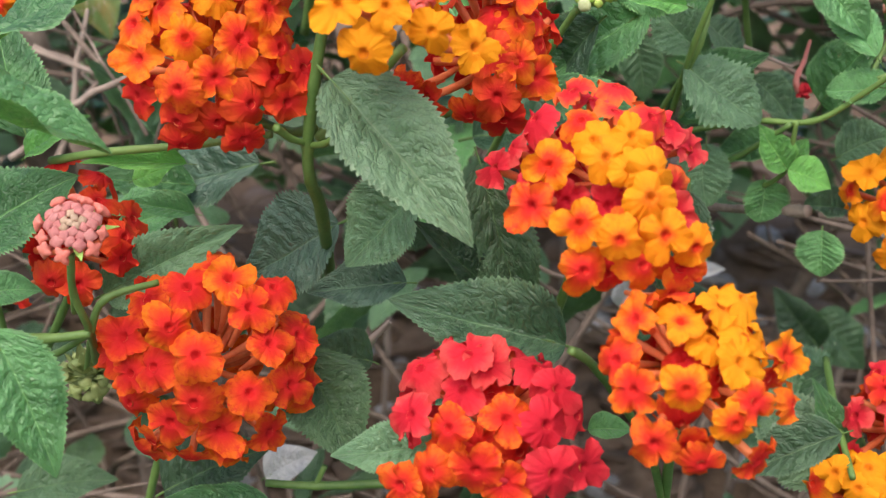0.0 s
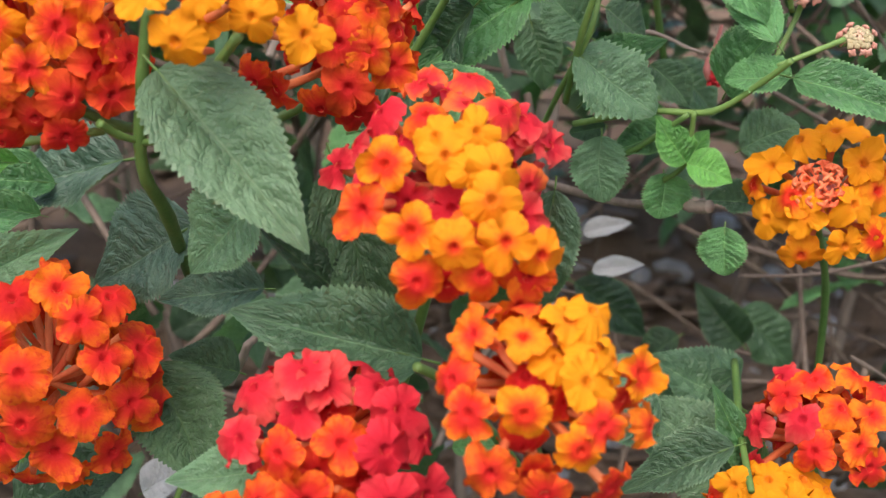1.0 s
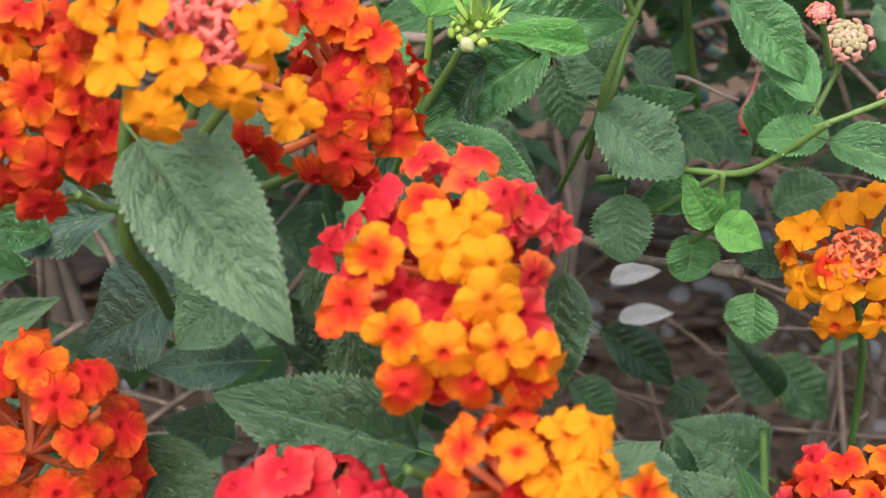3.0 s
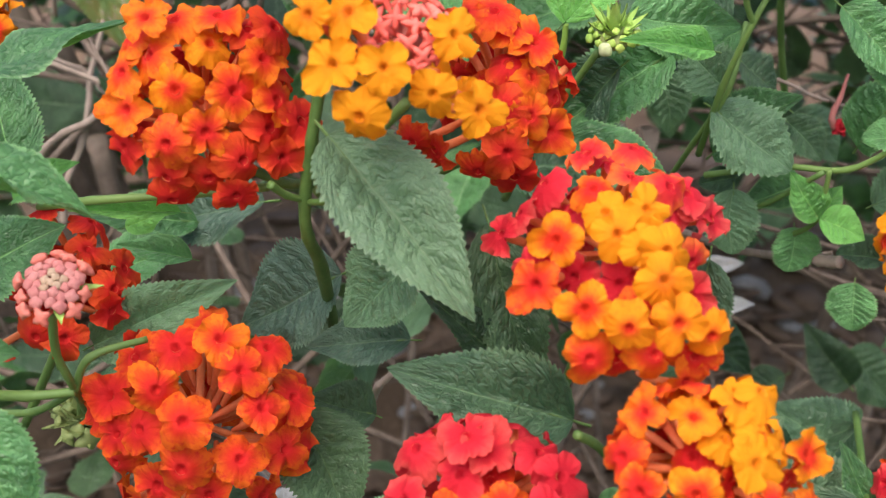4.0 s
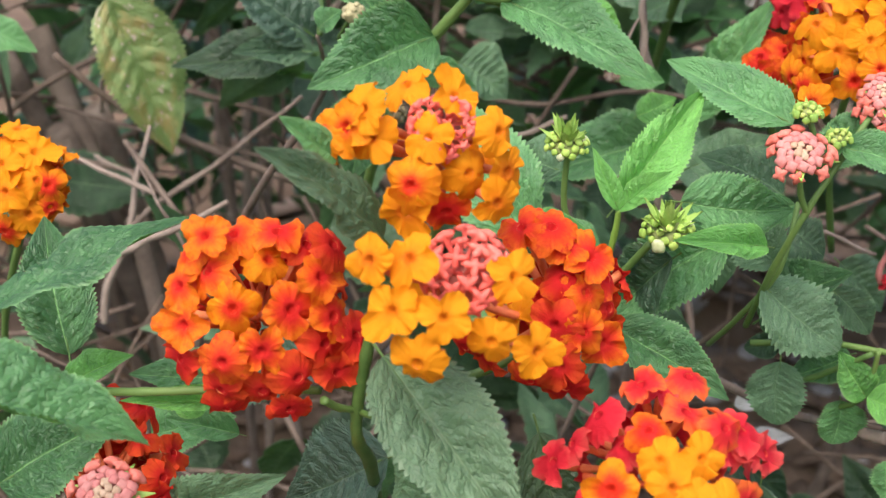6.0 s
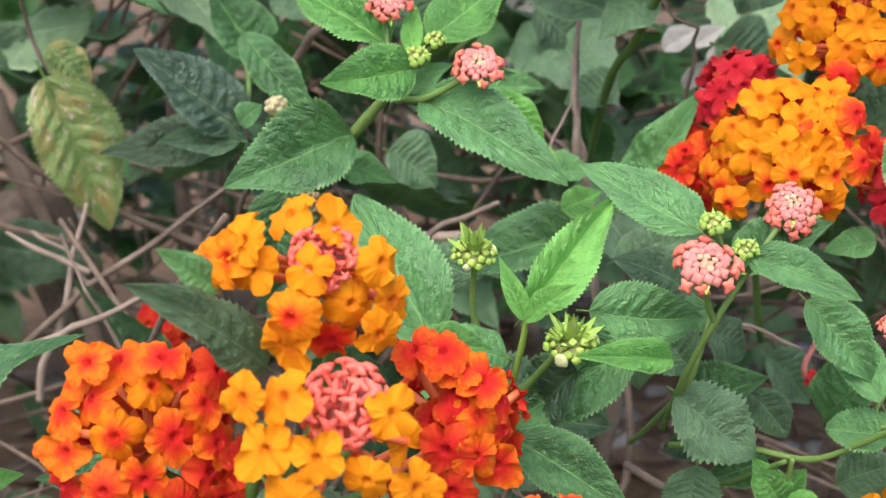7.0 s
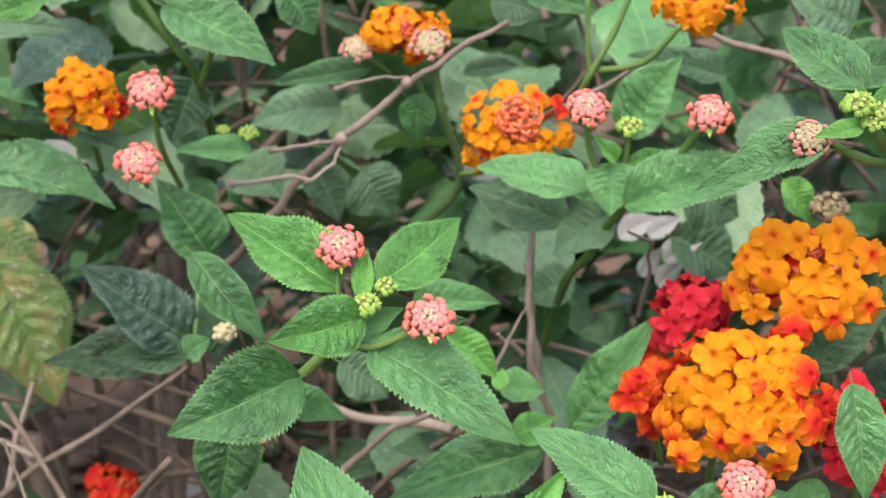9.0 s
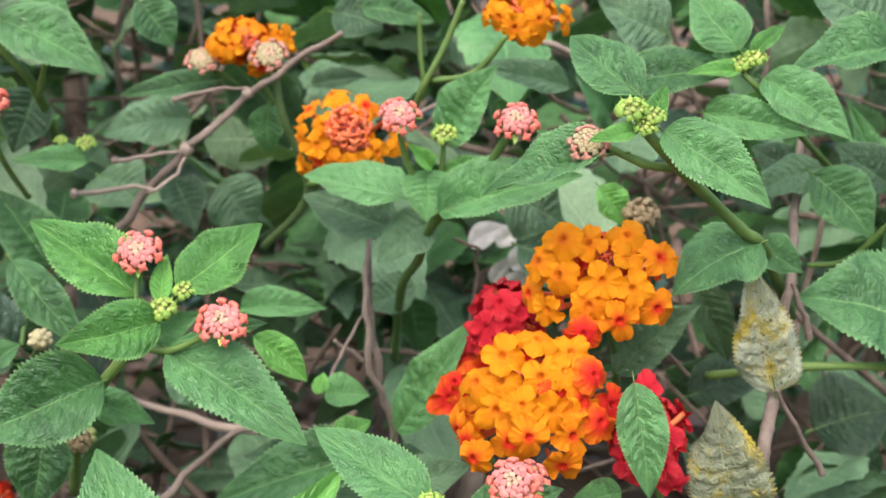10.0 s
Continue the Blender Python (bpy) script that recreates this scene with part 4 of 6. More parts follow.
leaf(s, (0.0877, 0.28, 0.5197), (0.0997, 0.28, 0.5249), (-0.28, -0.71, 0.64), 0.0110, "d", 1.0, True)

s = thing("leafy_shoot", (0.0903, 0.28, 0.4705), "shoot with dull green shaded leaves close to the ground", "shoot", "shoots of the bush")
stem(s, 0.00085, "g", (0.0822, 0.23, 0.4674), (0.0846, 0.25, 0.4697), (0.0903, 0.28, 0.4705))
leaf(s, (0.0939, 0.285, 0.4565), (0.0709, 0.28, 0.4721), (0.5, -0.69, 0.52), 0.0189, "d")
leaf(s, (0.0845, 0.25, 0.4566), (0.0645, 0.255, 0.4751), (0.26, -0.82, 0.51), 0.0210, "a")
leaf(s, (0.0755, 0.22, 0.4827), (0.0557, 0.222, 0.4723), (-0.42, -0.61, 0.68), 0.0103, "a")
leaf(s, (0.0677, 0.25, 0.4689), (0.049, 0.25, 0.4827), (0.41, -0.72, 0.56), 0.0151, "d")
leaf(s, (0.072, 0.29, 0.446), (0.0914, 0.28, 0.4677), (-0.74, -0.54, 0.41), 0.0205, "d")
leaf(s, (0.0876, 0.245, 0.4609), (0.0781, 0.25, 0.48), (0.12, -0.95, 0.31), 0.0082, "g")
# leaves added for the dark shapes in the hollow, shade in their colour
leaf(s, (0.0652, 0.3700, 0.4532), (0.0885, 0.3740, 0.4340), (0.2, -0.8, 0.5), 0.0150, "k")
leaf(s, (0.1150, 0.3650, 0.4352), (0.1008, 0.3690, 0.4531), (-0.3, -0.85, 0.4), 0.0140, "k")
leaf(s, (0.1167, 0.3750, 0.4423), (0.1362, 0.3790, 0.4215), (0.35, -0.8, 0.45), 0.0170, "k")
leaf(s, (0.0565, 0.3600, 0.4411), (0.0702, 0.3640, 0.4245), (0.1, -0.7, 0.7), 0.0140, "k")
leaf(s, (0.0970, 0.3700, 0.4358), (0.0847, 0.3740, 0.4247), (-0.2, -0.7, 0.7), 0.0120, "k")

s = thing("leafy_shoot", (0.0175, 0.262, 0.5404), "shoot with narrow bright leaves round pale green buds", "shoot", "shoots of the bush")
stem(s, 0.00085, "g", (0.0257, 0.25, 0.558), (0.0217, 0.255, 0.5502), (0.0165, 0.26, 0.5402), (0.0102, 0.28, 0.5196))
stem(s, 0.00072, "g", (0.0102, 0.261, 0.5715), (0.0109, 0.265, 0.5574), (0.018, 0.262, 0.5511))
stem(s, 0.00067, "b", (0.0201, 0.257, 0.5616), (0.0198, 0.258, 0.5566), (0.0175, 0.262, 0.5404))
leaf(s, (0.0033, 0.268, 0.5514), (-0.0158, 0.292, 0.5745), (-0.11, -0.73, 0.67), 0.0196, "g")
leaf(s, (0.0201, 0.262, 0.561), (0.0365, 0.276, 0.581), (0.24, -0.88, 0.42), 0.0108, "b")
leaf(s, (0.032, 0.262, 0.5623), (0.0549, 0.268, 0.5599), (0.27, -0.91, 0.32), 0.0138, "g")
leaf(s, (0.0171, 0.256, 0.5545), (0.0018, 0.25, 0.5601), (0.42, -0.27, 0.86), 0.0109, "g")
leaf(s, (0.0201, 0.257, 0.5616), (0.0146, 0.26, 0.5727), (0.22, -0.91, 0.35), 0.0040, "b")
leaf(s, (0.0196, 0.245, 0.5433), (0.0399, 0.235, 0.5352), (-0.06, -0.69, 0.72), 0.0120, "g")
leaf(s, (0.0405, 0.262, 0.5553), (0.0152, 0.255, 0.5398), (-0.12, -0.81, 0.57), 0.0152, "g")
leaf(s, (0.0584, 0.285, 0.5556), (0.0469, 0.285, 0.5482), (-0.31, -0.81, 0.49), 0.0085, "g")
leaf(s, (0.02, 0.255, 0.5625), (0.0288, 0.25, 0.5717), (-0.72, -0.59, 0.36), 0.0051, "b")
leaf(s, (0.0099, 0.275, 0.5633), (-0.0003, 0.28, 0.5662), (-0.14, -0.7, 0.7), 0.0137, "d")
leaf(s, (0.0017, 0.245, 0.5608), (0.0139, 0.24, 0.563), (-0.38, -0.63, 0.67), 0.0079, "b")
leaf(s, (0.007, 0.3, 0.5191), (0.042, 0.3, 0.5214), (-0.05, -0.63, 0.77), 0.0272, "d")
leaf(s, (0.0236, 0.31, 0.5271), (0.0428, 0.31, 0.5182), (0.28, -0.75, 0.6), 0.0160, "d")

s = thing("leafy_shoot", (0.058, 0.263, 0.5691), "forked shoot with glossy green leaves under pink buds", "shoot", "shoots of the bush")
stem(s, 0.00070, "g", (0.0669, 0.268, 0.5799), (0.0614, 0.264, 0.5722), (0.0555, 0.262, 0.5615), (0.0519, 0.268, 0.5473), (0.0504, 0.28, 0.5302))
stem(s, 0.00066, "g", (0.0523, 0.258, 0.572), (0.0535, 0.26, 0.5656), (0.0555, 0.262, 0.5615))
stem(s, 0.00051, "g", (0.0586, 0.262, 0.5762), (0.058, 0.263, 0.5691))
leaf(s, (0.0531, 0.272, 0.5756), (0.0299, 0.286, 0.5838), (-0.06, -0.57, 0.82), 0.0137, "g")
leaf(s, (0.0603, 0.262, 0.5744), (0.0788, 0.252, 0.5707), (-0.21, -0.65, 0.73), 0.0090, "g")
leaf(s, (0.0743, 0.272, 0.563), (0.0886, 0.268, 0.5484), (0.2, -0.88, 0.43), 0.0121, "g")
leaf(s, (0.0631, 0.285, 0.5644), (0.0791, 0.28, 0.5768), (-0.58, -0.65, 0.49), 0.0121, "g")
leaf(s, (0.0563, 0.288, 0.5566), (0.0392, 0.29, 0.5641), (0.19, -0.75, 0.63), 0.0139, "d")
leaf(s, (0.0552, 0.29, 0.5277), (0.0708, 0.28, 0.543), (-0.75, -0.48, 0.45), 0.0157, "g")
leaf(s, (0.086, 0.29, 0.5297), (0.0949, 0.28, 0.5483), (-0.87, -0.47, 0.16), 0.0154, "g")
leaf(s, (0.0826, 0.3350, 0.5253), (0.0953, 0.3350, 0.5129), (0.39, -0.84, 0.38), 0.0135, "d")

s = thing("leafy_shoot", (-0.0095, 0.306, 0.5921), "strong upright shoot with pairs of fresh green leaves", "shoot", "shoots of the bush")
stem(s, 0.00142, "g", (-0.0101, 0.306, 0.5927), (-0.0149, 0.308, 0.5865), (-0.0195, 0.312, 0.5804), (-0.0281, 0.325, 0.5679), (-0.0372, 0.35, 0.5347))
stem(s, 0.00077, "g", (-0.0114, 0.311, 0.6084), (-0.0111, 0.309, 0.6016), (-0.0101, 0.306, 0.5927))
stem(s, 0.00086, "g", (0.0059, 0.3, 0.5978), (-0.0029, 0.304, 0.592), (-0.0101, 0.306, 0.592))
stem(s, 0.00064, "g", (-0.0056, 0.305, 0.5989), (-0.009, 0.306, 0.5927))
stem(s, 0.00072, "g", (0.0137, 0.31, 0.5876), (-0.0029, 0.306, 0.5904), (-0.0095, 0.306, 0.5921))
leaf(s, (-0.0109, 0.31, 0.6019), (-0.036, 0.318, 0.6152), (0.12, -0.73, 0.67), 0.0154, "b")
leaf(s, (-0.0024, 0.31, 0.6037), (0.0134, 0.32, 0.6171), (-0.04, -0.78, 0.63), 0.0136, "b")
leaf(s, (-0.0052, 0.304, 0.5985), (-0.0229, 0.29, 0.5971), (0.51, -0.69, 0.51), 0.0128, "b")
leaf(s, (-0.0035, 0.305, 0.592), (0.0279, 0.29, 0.5786), (-0.01, -0.68, 0.74), 0.0167, "g")
leaf(s, (0.0121, 0.322, 0.5898), (0.0244, 0.325, 0.5786), (0.54, -0.74, 0.4), 0.0086, "b")
leaf(s, (-0.0182, 0.308, 0.5827), (-0.0437, 0.296, 0.5733), (0.19, -0.82, 0.53), 0.0191, "g")
leaf(s, (-0.0244, 0.318, 0.5752), (-0.0088, 0.315, 0.5708), (0.08, -0.67, 0.74), 0.0086, "g")
leaf(s, (-0.0094, 0.309, 0.5901), (0.003, 0.312, 0.5983), (-0.19, -0.79, 0.58), 0.0071, "g")
leaf(s, (-0.0349, 0.32, 0.5666), (-0.037, 0.315, 0.5467), (0.07, -0.97, 0.24), 0.0153, "g")
leaf(s, (0.0374, 0.345, 0.5524), (0.0009, 0.335, 0.5419), (-0.04, -0.66, 0.75), 0.0177, "g")
leaf(s, (0.0261, 0.35, 0.5653), (0.0372, 0.35, 0.566), (-0.05, -0.68, 0.73), 0.0098, "g")
leaf(s, (0.0296, 0.335, 0.5602), (0.0383, 0.335, 0.5655), (-0.36, -0.71, 0.6), 0.0086, "b")
leaf(s, (-0.006, 0.309, 0.6007), (-0.0057, 0.315, 0.61), (0.05, -0.84, 0.54), 0.0048, "b")
leaf(s, (-0.0452, 0.32, 0.5811), (-0.0401, 0.32, 0.5855), (-0.36, -0.84, 0.42), 0.0069, "g")
leaf(s, (0.0034, 0.306, 0.5948), (0.0167, 0.31, 0.5974), (0.07, -0.69, 0.72), 0.0052, "g")
leaf(s, (-0.0148, 0.36, 0.5661), (-0.0015, 0.36, 0.5577), (0.36, -0.73, 0.58), 0.0171, "d")
leaf(s, (0.025, 0.34, 0.5694), (0.0262, 0.345, 0.5733), (-0.01, -0.61, 0.79), 0.0041, "b")

s = thing("leafy_shoot", (-0.0495, 0.35, 0.5737), "old shoot with dark bluish leathery leaves", "shoot", "shoots of the bush")
stem(s, 0.00083, "t", (-0.0502, 0.35, 0.5736), (-0.0494, 0.36, 0.5638), (-0.0581, 0.38, 0.5353))
stem(s, 0.00076, "g", (-0.0569, 0.385, 0.5853), (-0.0509, 0.36, 0.582), (-0.0495, 0.35, 0.5737))
leaf(s, (-0.0509, 0.352, 0.5726), (-0.076, 0.345, 0.5922), (0.57, -0.66, 0.49), 0.0191, "e")
leaf(s, (-0.0549, 0.36, 0.5665), (-0.0887, 0.355, 0.5629), (0.03, -0.7, 0.71), 0.0150, "k")
leaf(s, (-0.0507, 0.347, 0.57), (-0.0703, 0.343, 0.5703), (0.15, -0.68, 0.72), 0.0103, "d")
leaf(s, (-0.0534, 0.388, 0.583), (-0.0674, 0.388, 0.6038), (0.47, -0.82, 0.32), 0.0166, "g")
leaf(s, (-0.0495, 0.345, 0.5973), (-0.0301, 0.338, 0.5787), (0.27, -0.77, 0.58), 0.0109, "g")

s = thing("leafy_shoot", (-0.1425, 0.46, 0.5226), "shoot with yellowing spotted leaves hanging among dry twigs", "shoot", "shoots of the bush")
stem(s, 0.00094, "t", (-0.1282, 0.4, 0.6064), (-0.1289, 0.42, 0.5817), (-0.1248, 0.43, 0.5612), (-0.1425, 0.46, 0.5226))
leaf(s, (-0.1264, 0.395, 0.6037), (-0.0796, 0.39, 0.5937), (0.17, -0.26, 0.95), 0.0241, "g")
leaf(s, (-0.1254, 0.42, 0.5687), (-0.1095, 0.428, 0.5179), (0.59, -0.81, 0.06), 0.0287, "y")
leaf(s, (-0.1276, 0.43, 0.5764), (-0.1139, 0.43, 0.5619), (0.49, -0.73, 0.47), 0.0136, "y")
leaf(s, (-0.1601, 0.46, 0.5724), (-0.1362, 0.46, 0.5583), (0.35, -0.72, 0.59), 0.0183, "d")
leaf(s, (-0.1589, 0.4, 0.5644), (-0.1411, 0.4, 0.5559), (0.29, -0.73, 0.62), 0.0110, "g")

s = thing("leafy_shoot", (-0.0662, 0.41, 0.5966), "upper shoot with mid green toothed leaves", "shoot", "shoots of the bush")
stem(s, 0.00136, "g", (-0.0729, 0.385, 0.6541), (-0.0643, 0.388, 0.6413), (-0.0583, 0.395, 0.6303), (-0.0585, 0.42, 0.6065))
stem(s, 0.00094, "g", (-0.0526, 0.385, 0.6395), (-0.0576, 0.395, 0.6288))
stem(s, 0.00089, "g", (-0.0688, 0.388, 0.6248), (-0.0683, 0.395, 0.6112), (-0.0662, 0.41, 0.5966))
leaf(s, (-0.0657, 0.388, 0.6499), (-0.0355, 0.38, 0.6372), (0.06, -0.77, 0.63), 0.0168, "g")
leaf(s, (-0.1218, 0.4, 0.6409), (-0.0936, 0.4, 0.6403), (0.01, -0.79, 0.62), 0.0131, "d")
leaf(s, (-0.0429, 0.39, 0.6126), (-0.0622, 0.385, 0.6128), (0.2, -0.74, 0.64), 0.0078, "g")
leaf(s, (-0.0612, 0.405, 0.6285), (-0.0671, 0.4, 0.6118), (0.04, -0.96, 0.27), 0.0158, "d")
leaf(s, (-0.023, 0.43, 0.6185), (-0.0501, 0.43, 0.6126), (-0.13, -0.79, 0.59), 0.0180, "d")
leaf(s, (-0.0143, 0.43, 0.631), (-0.0435, 0.425, 0.6244), (0, -0.8, 0.59), 0.0089, "g")
leaf(s, (-0.0624, 0.4, 0.6548), (-0.0488, 0.4, 0.6452), (0.33, -0.82, 0.47), 0.0115, "g")
leaf(s, (-0.0455, 0.46, 0.649), (-0.0346, 0.46, 0.6356), (0.38, -0.87, 0.31), 0.0149, "g")
leaf(s, (-0.095, 0.41, 0.6113), (-0.078, 0.4, 0.608), (-0.19, -0.58, 0.79), 0.0107, "d")
leaf(s, (-0.0187, 0.46, 0.5931), (-0.0071, 0.46, 0.5787), (0.4, -0.86, 0.32), 0.0213, "d")
leaf(s, (-0.0589, 0.46, 0.5924), (-0.0427, 0.45, 0.5847), (-0.05, -0.66, 0.75), 0.0215, "d")
leaf(s, (-0.0923, 0.38, 0.652), (-0.1083, 0.38, 0.6454), (-0.19, -0.87, 0.46), 0.0099, "b")
leaf(s, (0.0082, 0.46, 0.6311), (0.0211, 0.45, 0.6229), (-0.12, -0.72, 0.69), 0.0133, "d")
leaf(s, (-0.0322, 0.45, 0.5945), (-0.0236, 0.44, 0.5812), (0.09, -0.77, 0.63), 0.0144, "d")

s = thing("leafy_shoot", (0.0462, 0.4, 0.6373), "forked green shoot carrying leaves and pink buds", "shoot", "shoots of the bush")
stem(s, 0.00129, "g", (0.0673, 0.346, 0.6342), (0.0612, 0.35, 0.6233), (0.0512, 0.356, 0.6101), (0.0474, 0.37, 0.5957), (0.043, 0.385, 0.583), (0.0411, 0.42, 0.55))
stem(s, 0.00085, "g", (0.0413, 0.35, 0.6349), (0.0436, 0.355, 0.6252), (0.0506, 0.357, 0.6098))
stem(s, 0.00080, "g", (0.0523, 0.355, 0.6299), (0.0521, 0.356, 0.6214), (0.0512, 0.357, 0.6106))
stem(s, 0.00104, "g", (0.0554, 0.4, 0.6603), (0.0513, 0.4, 0.6482), (0.0456, 0.4, 0.6358), (0.0427, 0.41, 0.6245))
stem(s, 0.00094, "g", (0.0673, 0.39, 0.6525), (0.0596, 0.395, 0.6419), (0.0484, 0.4, 0.6382))
stem(s, 0.00132, "dg", (0.0042, 0.41, 0.6364), (0.0065, 0.412, 0.6235), (0.0125, 0.42, 0.6059), (0.0111, 0.425, 0.5944), (-0.0023, 0.44, 0.5771))
stem(s, 0.00075, "g", (0.0438, 0.4, 0.6566), (0.0448, 0.4, 0.6448), (0.0462, 0.4, 0.6373))
leaf(s, (0.0001, 0.43, 0.6241), (-0.0005, 0.432, 0.6086), (-0, -0.99, -0.13), 0.0110, "g")
leaf(s, (0.044, 0.36, 0.6146), (0.017, 0.373, 0.6157), (-0.17, -0.42, 0.89), 0.0170, "g")
leaf(s, (0.0487, 0.357, 0.6226), (0.0491, 0.35, 0.6116), (-0.09, -0.84, 0.53), 0.0128, "g")
leaf(s, (0.053, 0.37, 0.6276), (0.0634, 0.362, 0.648), (-0.61, -0.79, 0), 0.0147, "g")
leaf(s, (0.0522, 0.35, 0.6139), (0.0847, 0.343, 0.6267), (-0.38, -0.72, 0.57), 0.0161, "g")
leaf(s, (0.0512, 0.362, 0.6088), (0.037, 0.36, 0.598), (-0.29, -0.8, 0.53), 0.0134, "d")
leaf(s, (0.0466, 0.4, 0.5797), (0.0317, 0.4, 0.5724), (-0.29, -0.75, 0.6), 0.0135, "d")
leaf(s, (0.0415, 0.375, 0.6022), (0.0156, 0.385, 0.6079), (-0.13, -0.72, 0.68), 0.0164, "d")
leaf(s, (0.0884, 0.43, 0.6344), (0.058, 0.42, 0.6401), (0.35, -0.73, 0.58), 0.0106, "d")
leaf(s, (0.0498, 0.355, 0.6235), (0.0436, 0.352, 0.6299), (0.58, -0.79, 0.2), 0.0046, "b")
leaf(s, (0.0527, 0.356, 0.6228), (0.0611, 0.352, 0.6276), (-0.58, -0.66, 0.47), 0.0046, "b")
leaf(s, (0.0188, 0.42, 0.6532), (0.0333, 0.42, 0.6494), (0.14, -0.83, 0.54), 0.0162, "d")
leaf(s, (0.0277, 0.41, 0.6562), (0.048, 0.41, 0.6529), (0.09, -0.83, 0.55), 0.0106, "g")
leaf(s, (0.0122, 0.43, 0.6306), (0.0284, 0.43, 0.6341), (-0.12, -0.8, 0.58), 0.0075, "d")
leaf(s, (0.0763, 0.42, 0.5878), (0.0956, 0.42, 0.5786), (0.26, -0.8, 0.54), 0.0242, "d")
leaf(s, (0.0232, 0.45, 0.5925), (0.0401, 0.45, 0.5806), (0.33, -0.82, 0.47), 0.0196, "d")

s = thing("leafy_shoot", (0.0927, 0.303, 0.6443), "thick green shoot with leaves and unopened green buds", "shoot", "shoots of the bush")
stem(s, 0.00141, "g", (0.0927, 0.303, 0.6443), (0.1009, 0.307, 0.6365), (0.1171, 0.318, 0.622), (0.1243, 0.325, 0.616), (0.1426, 0.36, 0.5895))
stem(s, 0.00097, "g", (0.0854, 0.306, 0.6405), (0.0933, 0.307, 0.6372), (0.1011, 0.308, 0.6363))
stem(s, 0.00073, "g", (0.0906, 0.303, 0.6476), (0.0927, 0.303, 0.6443))
leaf(s, (0.0911, 0.307, 0.6512), (0.078, 0.325, 0.66), (-0.3, -0.58, 0.76), 0.0126, "g")
leaf(s, (0.0923, 0.34, 0.6485), (0.1156, 0.335, 0.6543), (-0.31, -0.77, 0.56), 0.0129, "g")
leaf(s, (0.096, 0.303, 0.6449), (0.1157, 0.29, 0.6338), (-0.16, -0.77, 0.62), 0.0131, "g")
leaf(s, (0.0873, 0.306, 0.6392), (0.0608, 0.309, 0.6287), (-0.37, -0.5, 0.78), 0.0129, "g")
leaf(s, (0.1222, 0.32, 0.6186), (0.103, 0.312, 0.6094), (-0.15, -0.57, 0.81), 0.0179, "g")
leaf(s, (0.0908, 0.302, 0.645), (0.0807, 0.3, 0.6423), (-0.02, -0.77, 0.64), 0.0044, "b")
leaf(s, (0.0936, 0.303, 0.6467), (0.096, 0.305, 0.6539), (-0.24, -0.91, 0.33), 0.0045, "b")
leaf(s, (0.0911, 0.36, 0.6203), (0.099, 0.36, 0.6106), (0.31, -0.92, 0.25), 0.0090, "b")
leaf(s, (0.1243, 0.33, 0.6146), (0.1337, 0.325, 0.6113), (-0.17, -0.74, 0.65), 0.0098, "g")
leaf(s, (0.0694, 0.37, 0.6167), (0.0845, 0.37, 0.6087), (0.27, -0.81, 0.51), 0.0209, "d")

s = thing("leafy_shoot", (0.1436, 0.355, 0.6045), "leafy tip with broad light green leaves", "shoot", "shoots of the bush")
stem(s, 0.00081, "g", (0.1176, 0.335, 0.6532), (0.1218, 0.335, 0.6496), (0.1294, 0.345, 0.6433), (0.1585, 0.38, 0.6196))
stem(s, 0.00079, "g", (0.1573, 0.34, 0.6206), (0.1515, 0.35, 0.6078), (0.1436, 0.355, 0.6045))
leaf(s, (0.1166, 0.336, 0.6582), (0.1063, 0.345, 0.6697), (-0.13, -0.83, 0.54), 0.0135, "g")
leaf(s, (0.1098, 0.335, 0.6439), (0.1311, 0.325, 0.6421), (-0.38, -0.87, 0.32), 0.0100, "g")
leaf(s, (0.1223, 0.335, 0.6524), (0.1394, 0.322, 0.6426), (-0.23, -0.76, 0.61), 0.0129, "g")
leaf(s, (0.1527, 0.34, 0.6602), (0.1278, 0.335, 0.6548), (-0.06, -0.57, 0.82), 0.0149, "g")
leaf(s, (0.143, 0.352, 0.6295), (0.1262, 0.35, 0.6225), (-0.18, -0.75, 0.64), 0.0111, "d")
leaf(s, (0.1403, 0.35, 0.6284), (0.1551, 0.345, 0.6148), (0.07, -0.91, 0.4), 0.0153, "g")
leaf(s, (0.1617, 0.36, 0.6251), (0.1477, 0.36, 0.6342), (0.25, -0.89, 0.39), 0.0134, "d")
leaf(s, (0.1169, 0.335, 0.6538), (0.1042, 0.33, 0.6531), (0.24, -0.7, 0.67), 0.0044, "b")
leaf(s, (0.1193, 0.336, 0.6569), (0.1269, 0.34, 0.6638), (-0.15, -0.77, 0.62), 0.0045, "b")
leaf(s, (0.1551, 0.36, 0.6613), (0.1376, 0.36, 0.6709), (0.21, -0.9, 0.37), 0.0185, "d")
leaf(s, (0.1057, 0.37, 0.6574), (0.0883, 0.37, 0.6647), (0.2, -0.86, 0.47), 0.0174, "d")
leaf(s, (0.1405, 0.37, 0.6253), (0.1298, 0.37, 0.6305), (0.23, -0.85, 0.48), 0.0098, "d")
leaf(s, (0.1656, 0.37, 0.6208), (0.1524, 0.37, 0.6432), (0.11, -0.99, 0.07), 0.0075, "g")
leaf(s, (0.1183, 0.336, 0.6543), (0.1147, 0.34, 0.6599), (-0.13, -0.84, 0.52), 0.0037, "b")

